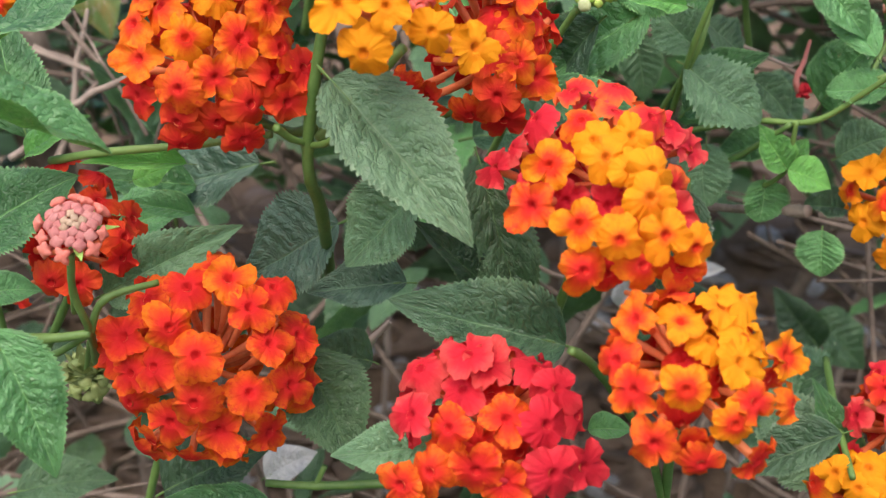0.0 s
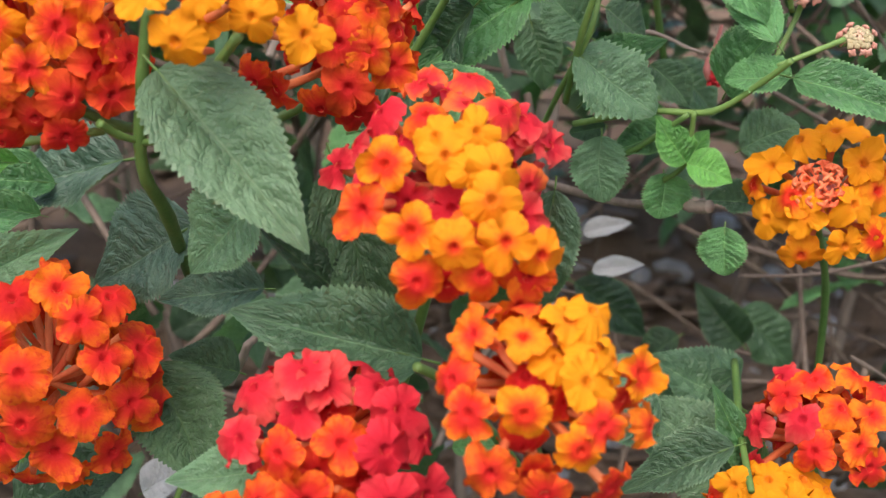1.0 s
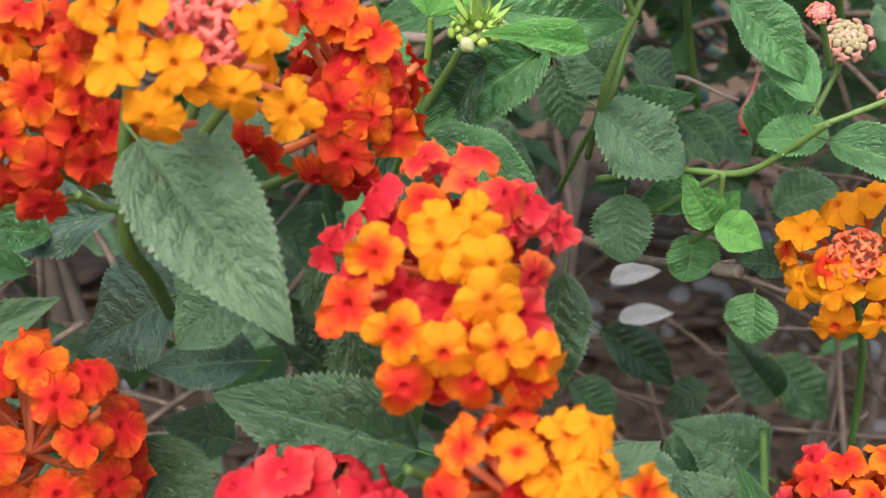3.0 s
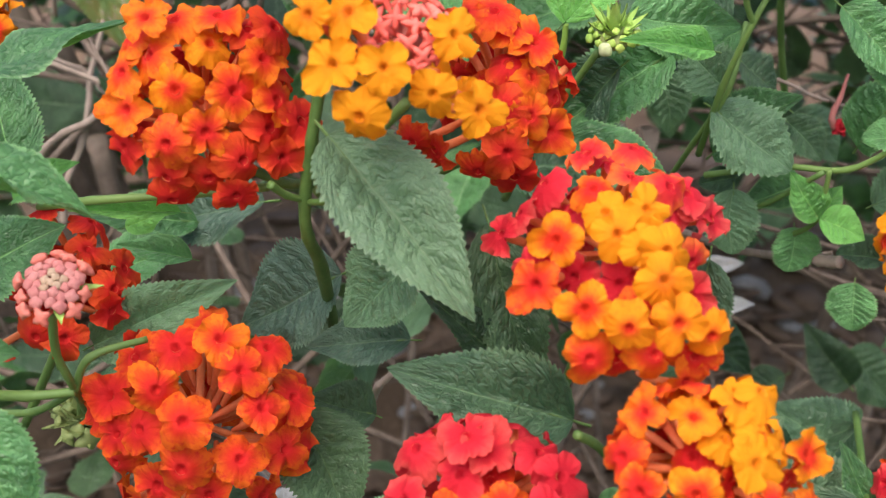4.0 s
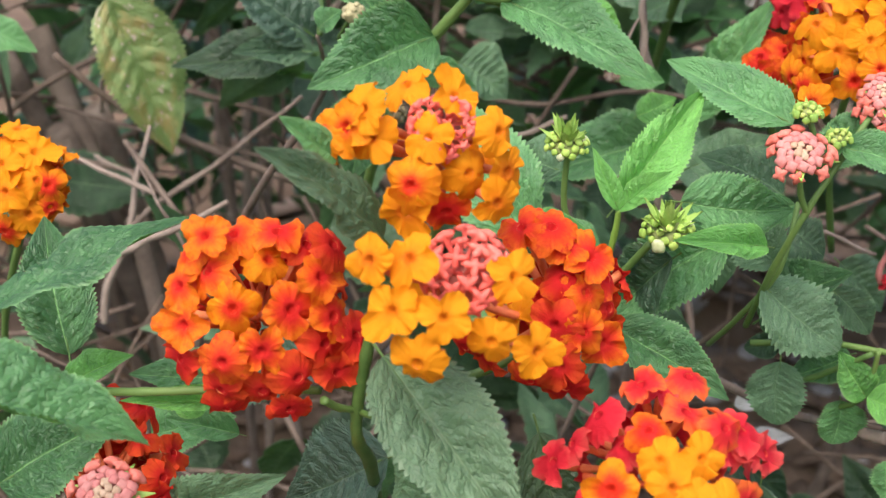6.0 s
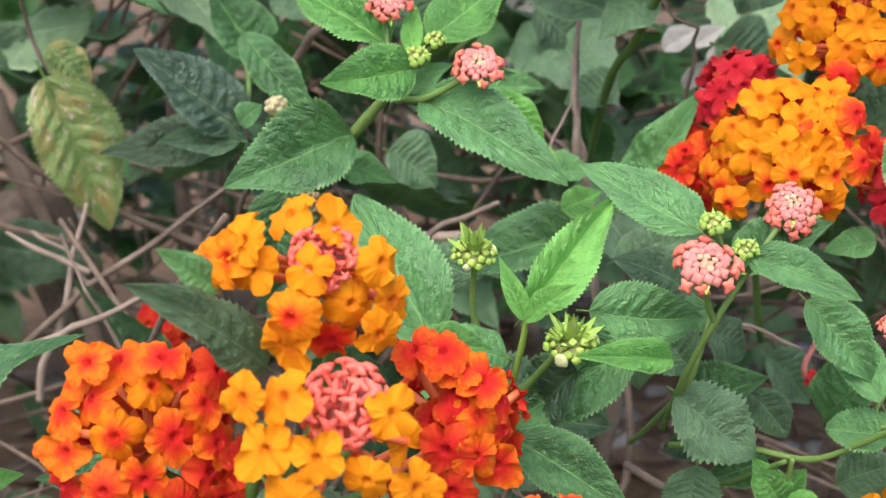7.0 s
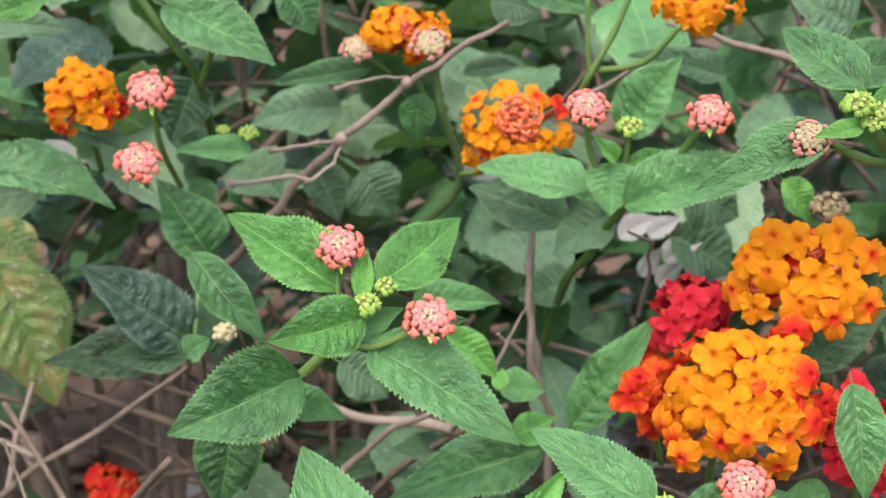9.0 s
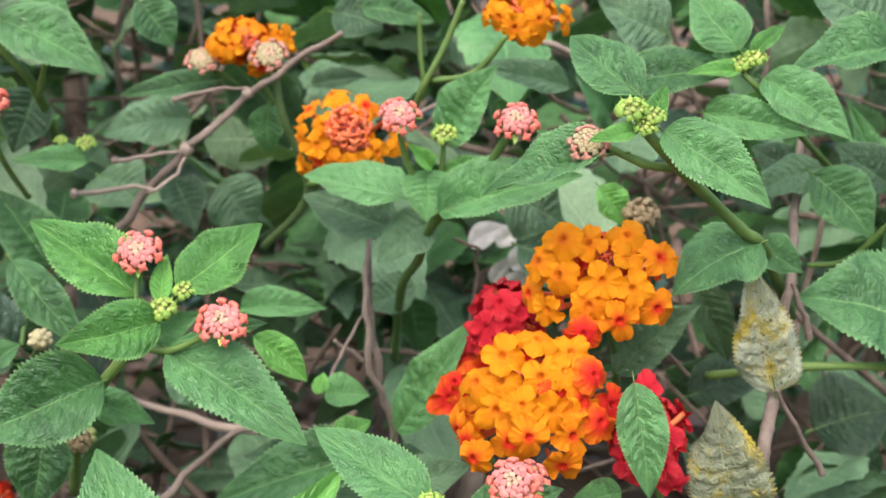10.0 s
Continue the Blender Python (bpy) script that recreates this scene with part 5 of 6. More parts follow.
s = thing("leafy_shoot", (0.1185, 0.34, 0.5797), "shoot with a large green leaf beside withered yellow leaves", "shoot", "shoots of the bush")
stem(s, 0.00168, "t", (0.1407, 0.365, 0.6363), (0.1371, 0.35, 0.6183), (0.1358, 0.34, 0.6042), (0.1302, 0.322, 0.5847), (0.1266, 0.312, 0.573), (0.128, 0.31, 0.552))
stem(s, 0.00087, "t", (0.1303, 0.32, 0.61), (0.1348, 0.322, 0.6018), (0.1366, 0.323, 0.5962))
stem(s, 0.00081, "t", (0.1287, 0.315, 0.5867), (0.1368, 0.318, 0.5737), (0.143, 0.32, 0.5648))
stem(s, 0.00106, "g", (0.1769, 0.335, 0.5859), (0.1563, 0.33, 0.588), (0.1381, 0.33, 0.5869), (0.1185, 0.34, 0.5797))
leaf(s, (0.1701, 0.335, 0.5953), (0.1361, 0.33, 0.6046), (0.28, -0.72, 0.63), 0.0318, "g", 0.6)
leaf(s, (0.1292, 0.318, 0.5852), (0.1202, 0.318, 0.6142), (0.04, -1, 0.01), 0.0152, "x")
leaf(s, (0.121, 0.308, 0.5596), (0.1136, 0.306, 0.5865), (0.08, -1, -0.05), 0.0181, "x")
leaf(s, (0.094, 0.296, 0.5937), (0.0986, 0.29, 0.5708), (-0.02, -0.97, 0.25), 0.0107, "g")
leaf(s, (0.0031, 0.36, 0.5834), (0.025, 0.36, 0.5847), (-0.04, -0.72, 0.69), 0.0092, "g")
leaf(s, (0.0445, 0.352, 0.5558), (0.0609, 0.343, 0.589), (-0.63, -0.77, 0.1), 0.0138, "g")
leaf(s, (0.0967, 0.34, 0.5792), (0.1152, 0.34, 0.5974), (-0.45, -0.77, 0.45), 0.0128, "d")
# the dark behind the withered leaves is put into these leaves' colour
leaf(s, (0.1213, 0.37, 0.5627), (0.1415, 0.37, 0.5703), (-0.26, -0.69, 0.68), 0.0146, "k")
leaf(s, (0.1587, 0.38, 0.5508), (0.1794, 0.38, 0.5588), (-0.27, -0.66, 0.7), 0.0268, "k")
leaf(s, (0.1174, 0.36, 0.597), (0.1283, 0.36, 0.5764), (0.22, -0.97, 0.12), 0.0105, "k")
leaf(s, (0.0428, 0.33, 0.5495), (0.0626, 0.33, 0.5581), (-0.29, -0.69, 0.66), 0.0131, "d")
leaf(s, (0.0943, 0.3, 0.5674), (0.0837, 0.3, 0.5641), (-0.22, -0.66, 0.72), 0.0078, "g")
leaf(s, (0.126, 0.34, 0.5497), (0.1134, 0.34, 0.5625), (0.38, -0.85, 0.37), 0.0090, "d")

s = thing("dry_twig", (-0.0397, 0.404, 0.6101), "forked dry brown twig crossing behind the leaves", "twig", "twigs of the bush")
stem(s, 0.00142, "t", (0.0234, 0.4, 0.6498), (0.0088, 0.405, 0.6397), (-0.0032, 0.408, 0.63), (-0.0209, 0.411, 0.6135), (-0.0314, 0.415, 0.601), (-0.0433, 0.42, 0.5854), (-0.0586, 0.44, 0.5642))
stem(s, 0.00072, "t", (-0.0208, 0.411, 0.6127), (-0.0227, 0.408, 0.6064), (-0.0286, 0.405, 0.6019), (-0.0339, 0.403, 0.6033), (-0.0499, 0.4, 0.6009))
stem(s, 0.00070, "t", (-0.0033, 0.408, 0.6322), (-0.0123, 0.404, 0.6316), (-0.0218, 0.4, 0.6289))
stem(s, 0.00072, "t", (-0.0216, 0.411, 0.6127), (-0.0308, 0.408, 0.6111), (-0.0397, 0.404, 0.6101))
for p, r in (((-0.0499, 0.4, 0.6009), 0.0014), ((-0.0218, 0.4, 0.6289), 0.0010), ((-0.0397, 0.404, 0.6101), 0.0011), ((-0.0300, 0.405, 0.6018), 0.0011), ((-0.0209, 0.411, 0.6130), 0.0021), ((-0.0032, 0.408, 0.6305), 0.0018)):
    under("knot", core_mesh(r, STEM["t"]), s, Matrix.Translation(p))

s = thing("dry_twig", (-0.1356, 0.43, 0.5153), "dry grey-brown twig among the lower stems", "twig", "twigs of the bush")
stem(s, 0.00122, "t", (-0.0624, 0.4, 0.5455), (-0.0773, 0.4, 0.5331), (-0.1096, 0.405, 0.5076), (-0.1331, 0.41, 0.4842))
stem(s, 0.00077, "t", (-0.1096, 0.405, 0.5076), (-0.1214, 0.42, 0.5129), (-0.1356, 0.43, 0.5153))

s = thing("dry_twig", (0.0254, 0.376, 0.5593), "upright dead brown stem between the leaves", "twig", "twigs of the bush")
stem(s, 0.00122, "t", (0.0338, 0.392, 0.5986), (0.0335, 0.388, 0.5926), (0.0335, 0.384, 0.5763), (0.0356, 0.384, 0.5584), (0.0421, 0.39, 0.5428), (0.0468, 0.4, 0.5079))
stem(s, 0.00061, "t", (0.0337, 0.384, 0.5763), (0.0287, 0.38, 0.5677), (0.0254, 0.376, 0.5593))

s = thing("dry_twig", (0.0153, 0.41, 0.5268), "slanting dry brown twig low in the bush", "twig", "twigs of the bush")
stem(s, 0.00123, "t", (0.0147, 0.38, 0.5479), (-0.0002, 0.375, 0.5424), (-0.0132, 0.37, 0.5313), (-0.0199, 0.365, 0.5216))
stem(s, 0.00178, "t", (-0.0421, 0.43, 0.5274), (-0.0126, 0.42, 0.5241), (0.0153, 0.41, 0.5268))

s = thing("dead_leaves", (0.07, 0.425, 0.5862), "bleached grey dead leaves caught among the twigs", "dead leaves", "dead leaves in the bush")
leaf(s, (0.07, 0.425, 0.5862), (0.0789, 0.425, 0.5926), (-0.35, -0.8, 0.48), 0.0069, "w")
leaf(s, (0.0744, 0.42, 0.5807), (0.0852, 0.42, 0.5875), (-0.33, -0.79, 0.52), 0.0083, "w")
leaf(s, (0.0694, 0.43, 0.5724), (0.0747, 0.43, 0.5815), (-0.42, -0.88, 0.24), 0.0060, "w")
leaf(s, (0.0744, 0.425, 0.5709), (0.0813, 0.425, 0.5787), (-0.42, -0.82, 0.38), 0.0072, "w")
leaf(s, (0.0660, 0.36, 0.4722), (0.0795, 0.36, 0.4752), (-0.16, -0.69, 0.7), 0.0066, "w")
leaf(s, (0.0692, 0.3616, 0.4600), (0.0840, 0.3616, 0.4622), (-0.06, -0.68, 0.73), 0.0065, "w")
leaf(s, (0.0483, 0.33, 0.4631), (0.0535, 0.33, 0.4726), (-0.43, -0.87, 0.24), 0.0070, "w")
leaf(s, (-0.0035, 0.43, 0.5007), (0.004, 0.43, 0.5131), (-0.42, -0.87, 0.26), 0.0094, "w")
leaf(s, (0.0619, 0.43, 0.584), (0.0732, 0.43, 0.5909), (-0.34, -0.77, 0.55), 0.0085, "w")
leaf(s, (-0.0418, 0.27, 0.4445), (-0.0296, 0.27, 0.4513), (-0.35, -0.69, 0.63), 0.0101, "w")
leaf(s, (0.0159, 0.5, 0.584), (0.0317, 0.5, 0.5932), (-0.29, -0.82, 0.49), 0.0156, "w")
leaf(s, (-0.1197, 0.45, 0.596), (-0.1018, 0.45, 0.5938), (0.08, -0.74, 0.67), 0.0052, "w")
leaf(s, (0.0079, 0.5, 0.5836), (0.0194, 0.5, 0.6006), (-0.3, -0.93, 0.2), 0.0127, "w")

s = thing("dry_twig", (0.062, 0.375, 0.5781), "thin bent dark twig among the leaves", "twig", "twigs of the bush")
stem(s, 0.00064, "t", (0.0562, 0.37, 0.6023), (0.0629, 0.37, 0.5997), (0.0628, 0.372, 0.5885), (0.062, 0.375, 0.5781))

s = thing("dry_twig", (0.0271, 0.45, 0.5961), "long dark branch crossing the top of the bush", "twig", "twigs of the bush")
stem(s, 0.00142, "t", (0.0711, 0.44, 0.6477), (0.09, 0.44, 0.643), (0.1123, 0.44, 0.6385), (0.1392, 0.45, 0.6352))
stem(s, 0.00100, "t", (0.0636, 0.43, 0.6369), (0.0374, 0.44, 0.6167), (0.0271, 0.45, 0.5961))

s = thing("dry_twig", (-0.1296, 0.41, 0.4647), "pale dry twig behind the flower heads", "twig", "twigs of the bush")
stem(s, 0.00106, "t", (-0.1367, 0.41, 0.5216), (-0.1091, 0.405, 0.5115))
stem(s, 0.00134, "t", (-0.1141, 0.42, 0.5291), (-0.1181, 0.41, 0.504), (-0.1296, 0.41, 0.4647))

s = thing("dry_twig", (-0.082, 0.35, 0.5061), "thin dry twig lying over leaf litter", "twig", "twigs of the bush")
stem(s, 0.00119, "t", (-0.0719, 0.34, 0.5318), (-0.0876, 0.34, 0.5227), (-0.1033, 0.34, 0.515), (-0.1203, 0.35, 0.4996))
stem(s, 0.00062, "t", (-0.1018, 0.36, 0.5387), (-0.0927, 0.35, 0.5267), (-0.082, 0.35, 0.5061))

s = thing("dry_twig", (-0.0201, 0.265, 0.474), "short broken brown stub of a cut stem", "twig", "twigs of the bush")
stem(s, 0.00145, "t", (0.0682, 0.29, 0.5047), (0.0756, 0.278, 0.5084), (0.0802, 0.272, 0.5099))
stem(s, 0.00110, "t", (-0.0115, 0.26, 0.4886), (-0.0153, 0.26, 0.4846), (-0.0201, 0.265, 0.474))

s = thing("dry_twig", (0.07, 0.33, 0.5358), "small leafless brown twigs in the shade", "twig", "twigs of the bush")
stem(s, 0.00123, "t", (0.0336, 0.39, 0.5921), (0.0349, 0.39, 0.5733), (0.0379, 0.39, 0.5538))
stem(s, 0.00091, "t", (0.0257, 0.38, 0.569), (0.0332, 0.385, 0.5616))
stem(s, 0.00068, "t", (0.0896, 0.33, 0.5296), (0.0769, 0.33, 0.5347), (0.07, 0.33, 0.5358))

s = thing("dry_twig", (0.0833, 0.2850, 0.5053), "broken dry brown branch end behind small round leaves", "twig", "twigs of the bush")
for name, points, r, end in (("branch", ((0.0833, 0.2850, 0.5053), (0.0791, 0.2860, 0.5056), (0.0720, 0.2890, 0.5045), (0.0643, 0.2950, 0.5034), (0.0577, 0.3050, 0.5021), (0.0487, 0.3200, 0.5007)), 0.00105, 0.8), ("snag", ((0.0824, 0.2860, 0.5066), (0.0796, 0.2870, 0.5057), (0.0770, 0.2880, 0.5050)), 0.0005, 1.2)):
    points = [Vector(p) - s.location for p in points]
    v, f = tube(points, r, end, 9, 5)
    under(name, mesh_from(name, v, f, [STEM["t"]]), s, Matrix.Translation(s.location))

s = thing("withered_floret", (0.0915, 0.3236, 0.5247), "wilted pink-red floret hanging from its bent stalk among the leaves", "flower")
stalk = [Vector(p) - s.location for p in ((0.0938, 0.3310, 0.5362), (0.0926, 0.3290, 0.5335), (0.0915, 0.3270, 0.5312), (0.0898, 0.3250, 0.5287), (0.0893, 0.3240, 0.5266), (0.0902, 0.3236, 0.5245))]
v, f = tube(stalk, 0.00095, 0.42, 9, 5)
under("tube", mesh_from("tube", v, f, [plain_material("stalk_red", (0.30, 0.085, 0.075), (0.46, 0.17, 0.14), 0.6, 60)]), s, Matrix.Translation(s.location))
for k in range(6):
    under("petal", floret_mesh("c", k)[0], s, facing(s.location + Vector((math.sin(k * 1.05), 0, math.cos(k * 1.05))) * 0.0007, (math.sin(k * 1.05), -0.5 + 0.3 * (k % 2), 0.8 * math.cos(k * 1.05)), 0.0047, k))

head((-0.0385, 0.214, 0.5552), 0.0169, 0.0090, "r",
     "-6.4 -7.2 15.7 o;-3.1 -3.7 15.4 o;3.7 -3.1 15.9 o;-6.2 -8.1 10.6 o;2.5 -5.4 11.9 q;-1.8 -11.9 6.4 q;6.7 -9.2 5.6 o;-10.8 -7.3 7.6 o;-9.2 -10.1 2.6 o;10.6 -6.0 9.8 o;11.9 -3.0 13.8 r;2.8 -12.9 0.2 o;-2.8 -13.9 -1.3 s;-10.3 -9.3 -3.4 r;-4.1 -11.6 -7.7 r;-3.9 -9.0 -12.3 r;8.0 -12.0 -4.3 r;6.7 -10.8 -10.8 r;13.1 -7.0 3.9 o;13.5 -8.1 -5.0 r;15.7 -5.1 -0.0 r;-9.6 -4.3 12.8 o;-1.5 -0.2 13.2 o;2.2 -10.1 -7.6 r;11.7 -7.6 -0.6 r;7.8 -1.9 13.3 r",
     "domed flower head of orange and red florets", stalk=[(-0.0372, 0.22, 0.5484), (-0.0278, 0.22, 0.5418), (-0.0219, 0.214, 0.5438)])

head((-0.0435, 0.219, 0.4971), 0.0193, 0.0099, "s",
     "0.4 -15.2 22.1 s;7.3 -13.6 23.0 o;3.8 -7.2 22.9 s;11.0 -16.5 18.8 s;14.5 -11.0 20.2 s;-2.1 -19.9 16.7 o;2.7 -22.8 12.7 s;14.4 -17.3 12.6 s;18.2 -9.6 10.5 s;-11.6 -12.4 11.4 s;-15.4 -6.8 5.7 s;-5.9 -18.1 8.4 s;-10.5 -14.4 5.5 s;10.7 -19.5 4.3 s;17.1 -13.1 2.6 s;18.8 -6.7 -1.4 o;1.4 -20.6 3.0 s;-12.5 -11.8 -1.7 s;-4.1 -15.7 -3.3 s;-9.1 -9.5 -10.8 s;4.7 -16.5 -4.4 s;4.7 -11.2 -11.2 o;-2.3 -9.2 -13.6 s;12.1 -10.7 -7.5 s;-13.5 -2.1 -16.2 s;-8.2 -8.7 17.2 s;18.3 -7.2 5.6 s;19.0 -6.4 10.9 s",
     "round flower head of orange florets with red throats", stalk=[(-0.0452, 0.235, 0.4908), (-0.0588, 0.25, 0.4678), (-0.0678, 0.26, 0.4422)])

head((0.0241, 0.1953, 0.54), 0.0150, 0.0080, "p",
     "-5.3 -25.1 1.7 q;-0.0 -27.1 0.3 q;6.6 -25.8 0.4 q;11.3 -24.1 -2.2 q;-4.7 -27.2 -5.0 o;3.8 -27.1 -4.2 o;9.9 -21.7 -6.3 s;9.1 -22.5 -10.5 o;-11.6 -19.1 2.4 s;-9.0 -14.3 7.1 q;4.9 -20.9 4.2 y;-3.5 6.1 12.9 k;3.8 10.1 13.0 k;3.0 3.2 10.9 k;7.7 -2.7 11.3 k;-9.7 2.3 9.5 p;-3.2 -4.5 11.1 o;11.1 0.6 9.4 p;11.6 0.3 6.5 p;14.5 2.6 4.5 p;8.3 -1.7 7.8 p;-12.9 1.9 4.9 p;-16.3 2.2 1.7 p;-2.1 -10.7 10.2 y;3.6 -10.0 10.2 y;-0.7 -15.5 8.6 y;2.7 -16.8 6.9 y;5.6 -18.7 7.5 y;11.0 -5.1 0.7 k;14.3 6.2 -2.6 p;9.0 -16.2 0.3 p;0.1 -14.6 0.8 p;-12.0 -13.1 2.1 p;-0.5 7.7 11.1 p;-6.2 -1.0 6.7 p;-5.9 -12.3 1.0 p;3.3 -18.0 -1.5 s;-0.7 -21.9 -6.8 s",
     "tall flower head, yellow centre ringed with red and orange", stalk=[(0.0239, 0.21, 0.5281), (0.0181, 0.215, 0.5026), (0.0137, 0.22, 0.4838)], lean=0.95)

head((0.0341, 0.1658, 0.5213), 0.0133, 0.0077, "s",
     "-7.6 -0.9 8.4 o;-1.4 -0.9 8.4 q;-10.8 -2.9 3.4 s;-8.7 -7.7 0.9 o;-1.8 -9.6 2.0 q;4.3 0.9 9.4 y;7.4 2.0 10.0 y;2.7 -1.9 5.7 y;7.4 -2.1 6.2 y;6.1 -4.6 3.6 y;10.2 -1.1 4.7 y;13.4 -0.3 2.5 q;-5.7 -10.7 -5.2 s;1.0 -9.8 -9.7 s;9.8 -5.5 -11.2 s;5.2 -8.7 -3.5 q;8.3 -7.6 -1.1 o;15.3 -1.0 -4.7 o;-1.1 -0.9 2.5 s;-1.1 -4.2 -5.9 s;4.1 -1.7 -0.2 s;0.0 -5.5 -8.7 s;11.8 -0.7 -0.6 s",
     "flower head of yellow florets edged with orange and red ones", stalk=[(0.0439, 0.2, 0.5007), (0.041, 0.21, 0.4785), (0.0448, 0.23, 0.4484)], lean=0.8)

head((0.0064, 0.1816, 0.505), 0.0160, 0.0088, "c",
     "-10.2 0.2 9.5 p;-2.7 -2.7 13.3 p;-3.5 -4.8 8.3 p;0.4 -2.7 11.1 p;-11.4 -7.6 5.4 p;-5.7 -11.4 5.2 s;2.8 -10.5 6.2 s;7.7 -1.8 10.0 c;10.8 -6.3 9.1 c;8.8 -11.4 5.7 c;14.2 -6.8 4.9 c;-8.6 -12.7 -1.6 s;-12.5 -11.4 -4.2 s;-1.7 -16.5 0.7 s;2.5 -14.8 -1.7 s;5.6 -14.8 -3.2 c;9.9 -16.5 0.2 c;14.0 -12.5 -0.5 c;1.0 -3.2 6.4 r;-0.8 -7.4 0.0 r;5.2 -7.2 -1.1 r;-6.7 -8.0 -0.6 s",
     "crimson and red flower head low in the bush", stalk=[(0.0078, 0.21, 0.4843), (0.0128, 0.22, 0.4589), (0.0143, 0.24, 0.426)], lean=0.8)

head((-0.0064, 0.205, 0.5649), 0.0138, 0.0083, "y0",
     "-12.0 -16.0 10.4 y;-6.9 -16.0 11.0 y;-8.8 -19.0 4.4 y;-1.6 -19.9 4.3 y;4.6 -17.9 0.5 y;10.8 -13.1 -2.8 y;-5.0 -20.9 -2.3 y;7.3 -11.1 7.0 y",
     "flower head with a ring of yellow florets round coral buds", buds=((-0.0056, 0.1941, 0.5734), 0.0067, "coral"), stalk=[(-0.0064, 0.21, 0.5608), (-0.0152, 0.215, 0.5477), (-0.0215, 0.214, 0.5418)], lean=0.6)

head((-0.0112, 0.214, 0.5848), 0.0110, 0.0090, "y0",
     "-4.7 -3.1 9.6 y;2.7 -6.2 9.1 y;-9.8 -9.9 7.3 y;-8.9 -10.7 3.5 y;-12.5 -9.8 4.6 q;-16.7 -8.5 3.5 q;-0.7 -11.0 3.9 y;9.2 -7.0 4.2 y;-2.8 -13.9 -2.1 q;5.2 -9.1 -1.7 y;10.3 -5.2 -2.2 y;9.1 -10.8 -5.0 y;-3.7 -13.2 -6.8 y;1.9 -7.5 -8.2 o",
     "upright flower head of yellow florets round coral buds", buds=((-0.0101, 0.2047, 0.5906), 0.0052, "coral"), stalk=[(-0.0115, 0.22, 0.5802), (-0.0126, 0.225, 0.5597), (-0.0202, 0.22, 0.5412)], lean=0.6)

head((0.0091, 0.226, 0.554), 0.0145, 0.0090, "r",
     "-0.1 -6.0 13.8 o;4.0 -6.7 12.3 o;-2.5 -6.2 16.8 s;-7.4 -4.9 16.2 s;3.4 -7.9 6.5 o;7.8 -3.5 2.2 o;-0.0 -7.7 8.7 s;3.4 -10.7 0.9 o;-1.3 -11.8 2.3 r;6.8 -6.3 -2.7 o;-0.0 -11.9 -4.8 r;-4.7 -9.7 -8.8 s;-11.8 -6.0 -6.3 r;-15.4 -5.1 -5.3 s;1.4 -9.5 -9.7 r;-4.0 -4.1 3.8 s;7.2 -3.5 7.6 s",
     "flower head of red and orange florets turned aside", stalk=[(0.0077, 0.235, 0.5488), (-0.0074, 0.228, 0.5393), (-0.0216, 0.215, 0.5429)])

head((0.1045, 0.272, 0.5108), 0.0162, 0.0094, "y0",
     "-7.7 -3.0 13.9 y;5.8 -4.2 14.6 y;-0.8 -3.2 15.9 y;-13.0 -3.9 8.9 y;-15.7 -0.8 4.0 q;-14.6 -6.9 -1.3 y;-8.7 -13.6 1.8 y;-8.0 -11.6 -7.9 q;-0.7 -15.7 -4.0 y;0.2 -15.5 4.7 y;8.1 -10.4 9.5 y;13.4 -6.9 6.3 y;8.7 -13.7 -1.0 y;5.9 -14.8 -3.0 q;2.5 -11.5 11.5 y;5.5 -13.0 6.5 q;-10.5 -10.5 4.5 q",
     "yellow flower head with coral buds in its middle", buds=((0.0982, 0.2592, 0.5185), 0.0056, "coral2"), stalk=[(0.1075, 0.285, 0.5027), (0.1158, 0.3, 0.479), (0.1194, 0.31, 0.4504)])

head((0.0743, 0.312, 0.582), 0.0183, 0.0097, "s",
     "-7.1 -10.0 13.8 y;0.2 -7.2 17.3 y;6.8 -12.1 16.2 y;-7.1 -11.4 8.5 y;0.7 -14.2 11.4 y;5.7 -15.4 13.5 y;8.9 -14.0 15.2 y;-12.3 -9.9 7.6 y;-7.8 -12.8 2.8 y;-3.0 -18.4 6.4 y;3.4 -19.0 5.6 y;9.6 -17.1 7.5 q;-1.6 -23.6 1.5 q;7.5 -19.9 1.0 q;14.0 -18.2 3.4 o;-13.6 -8.3 -0.6 q;-12.2 -14.0 -8.1 q;11.4 -15.9 12.8 o;-15.9 -8.5 -4.5 q;5.9 -20.3 -5.4 q;-5.0 -17.9 -2.6 q;-2.7 -5.5 13.0 s;4.0 -15.4 8.0 s;-13.4 -11.4 -5.6 q;16.2 -13.5 5.5 s",
     "large round head of orange-yellow florets", stalk=[(0.0755, 0.32, 0.576), (0.0767, 0.335, 0.5521), (0.084, 0.35, 0.5229)])

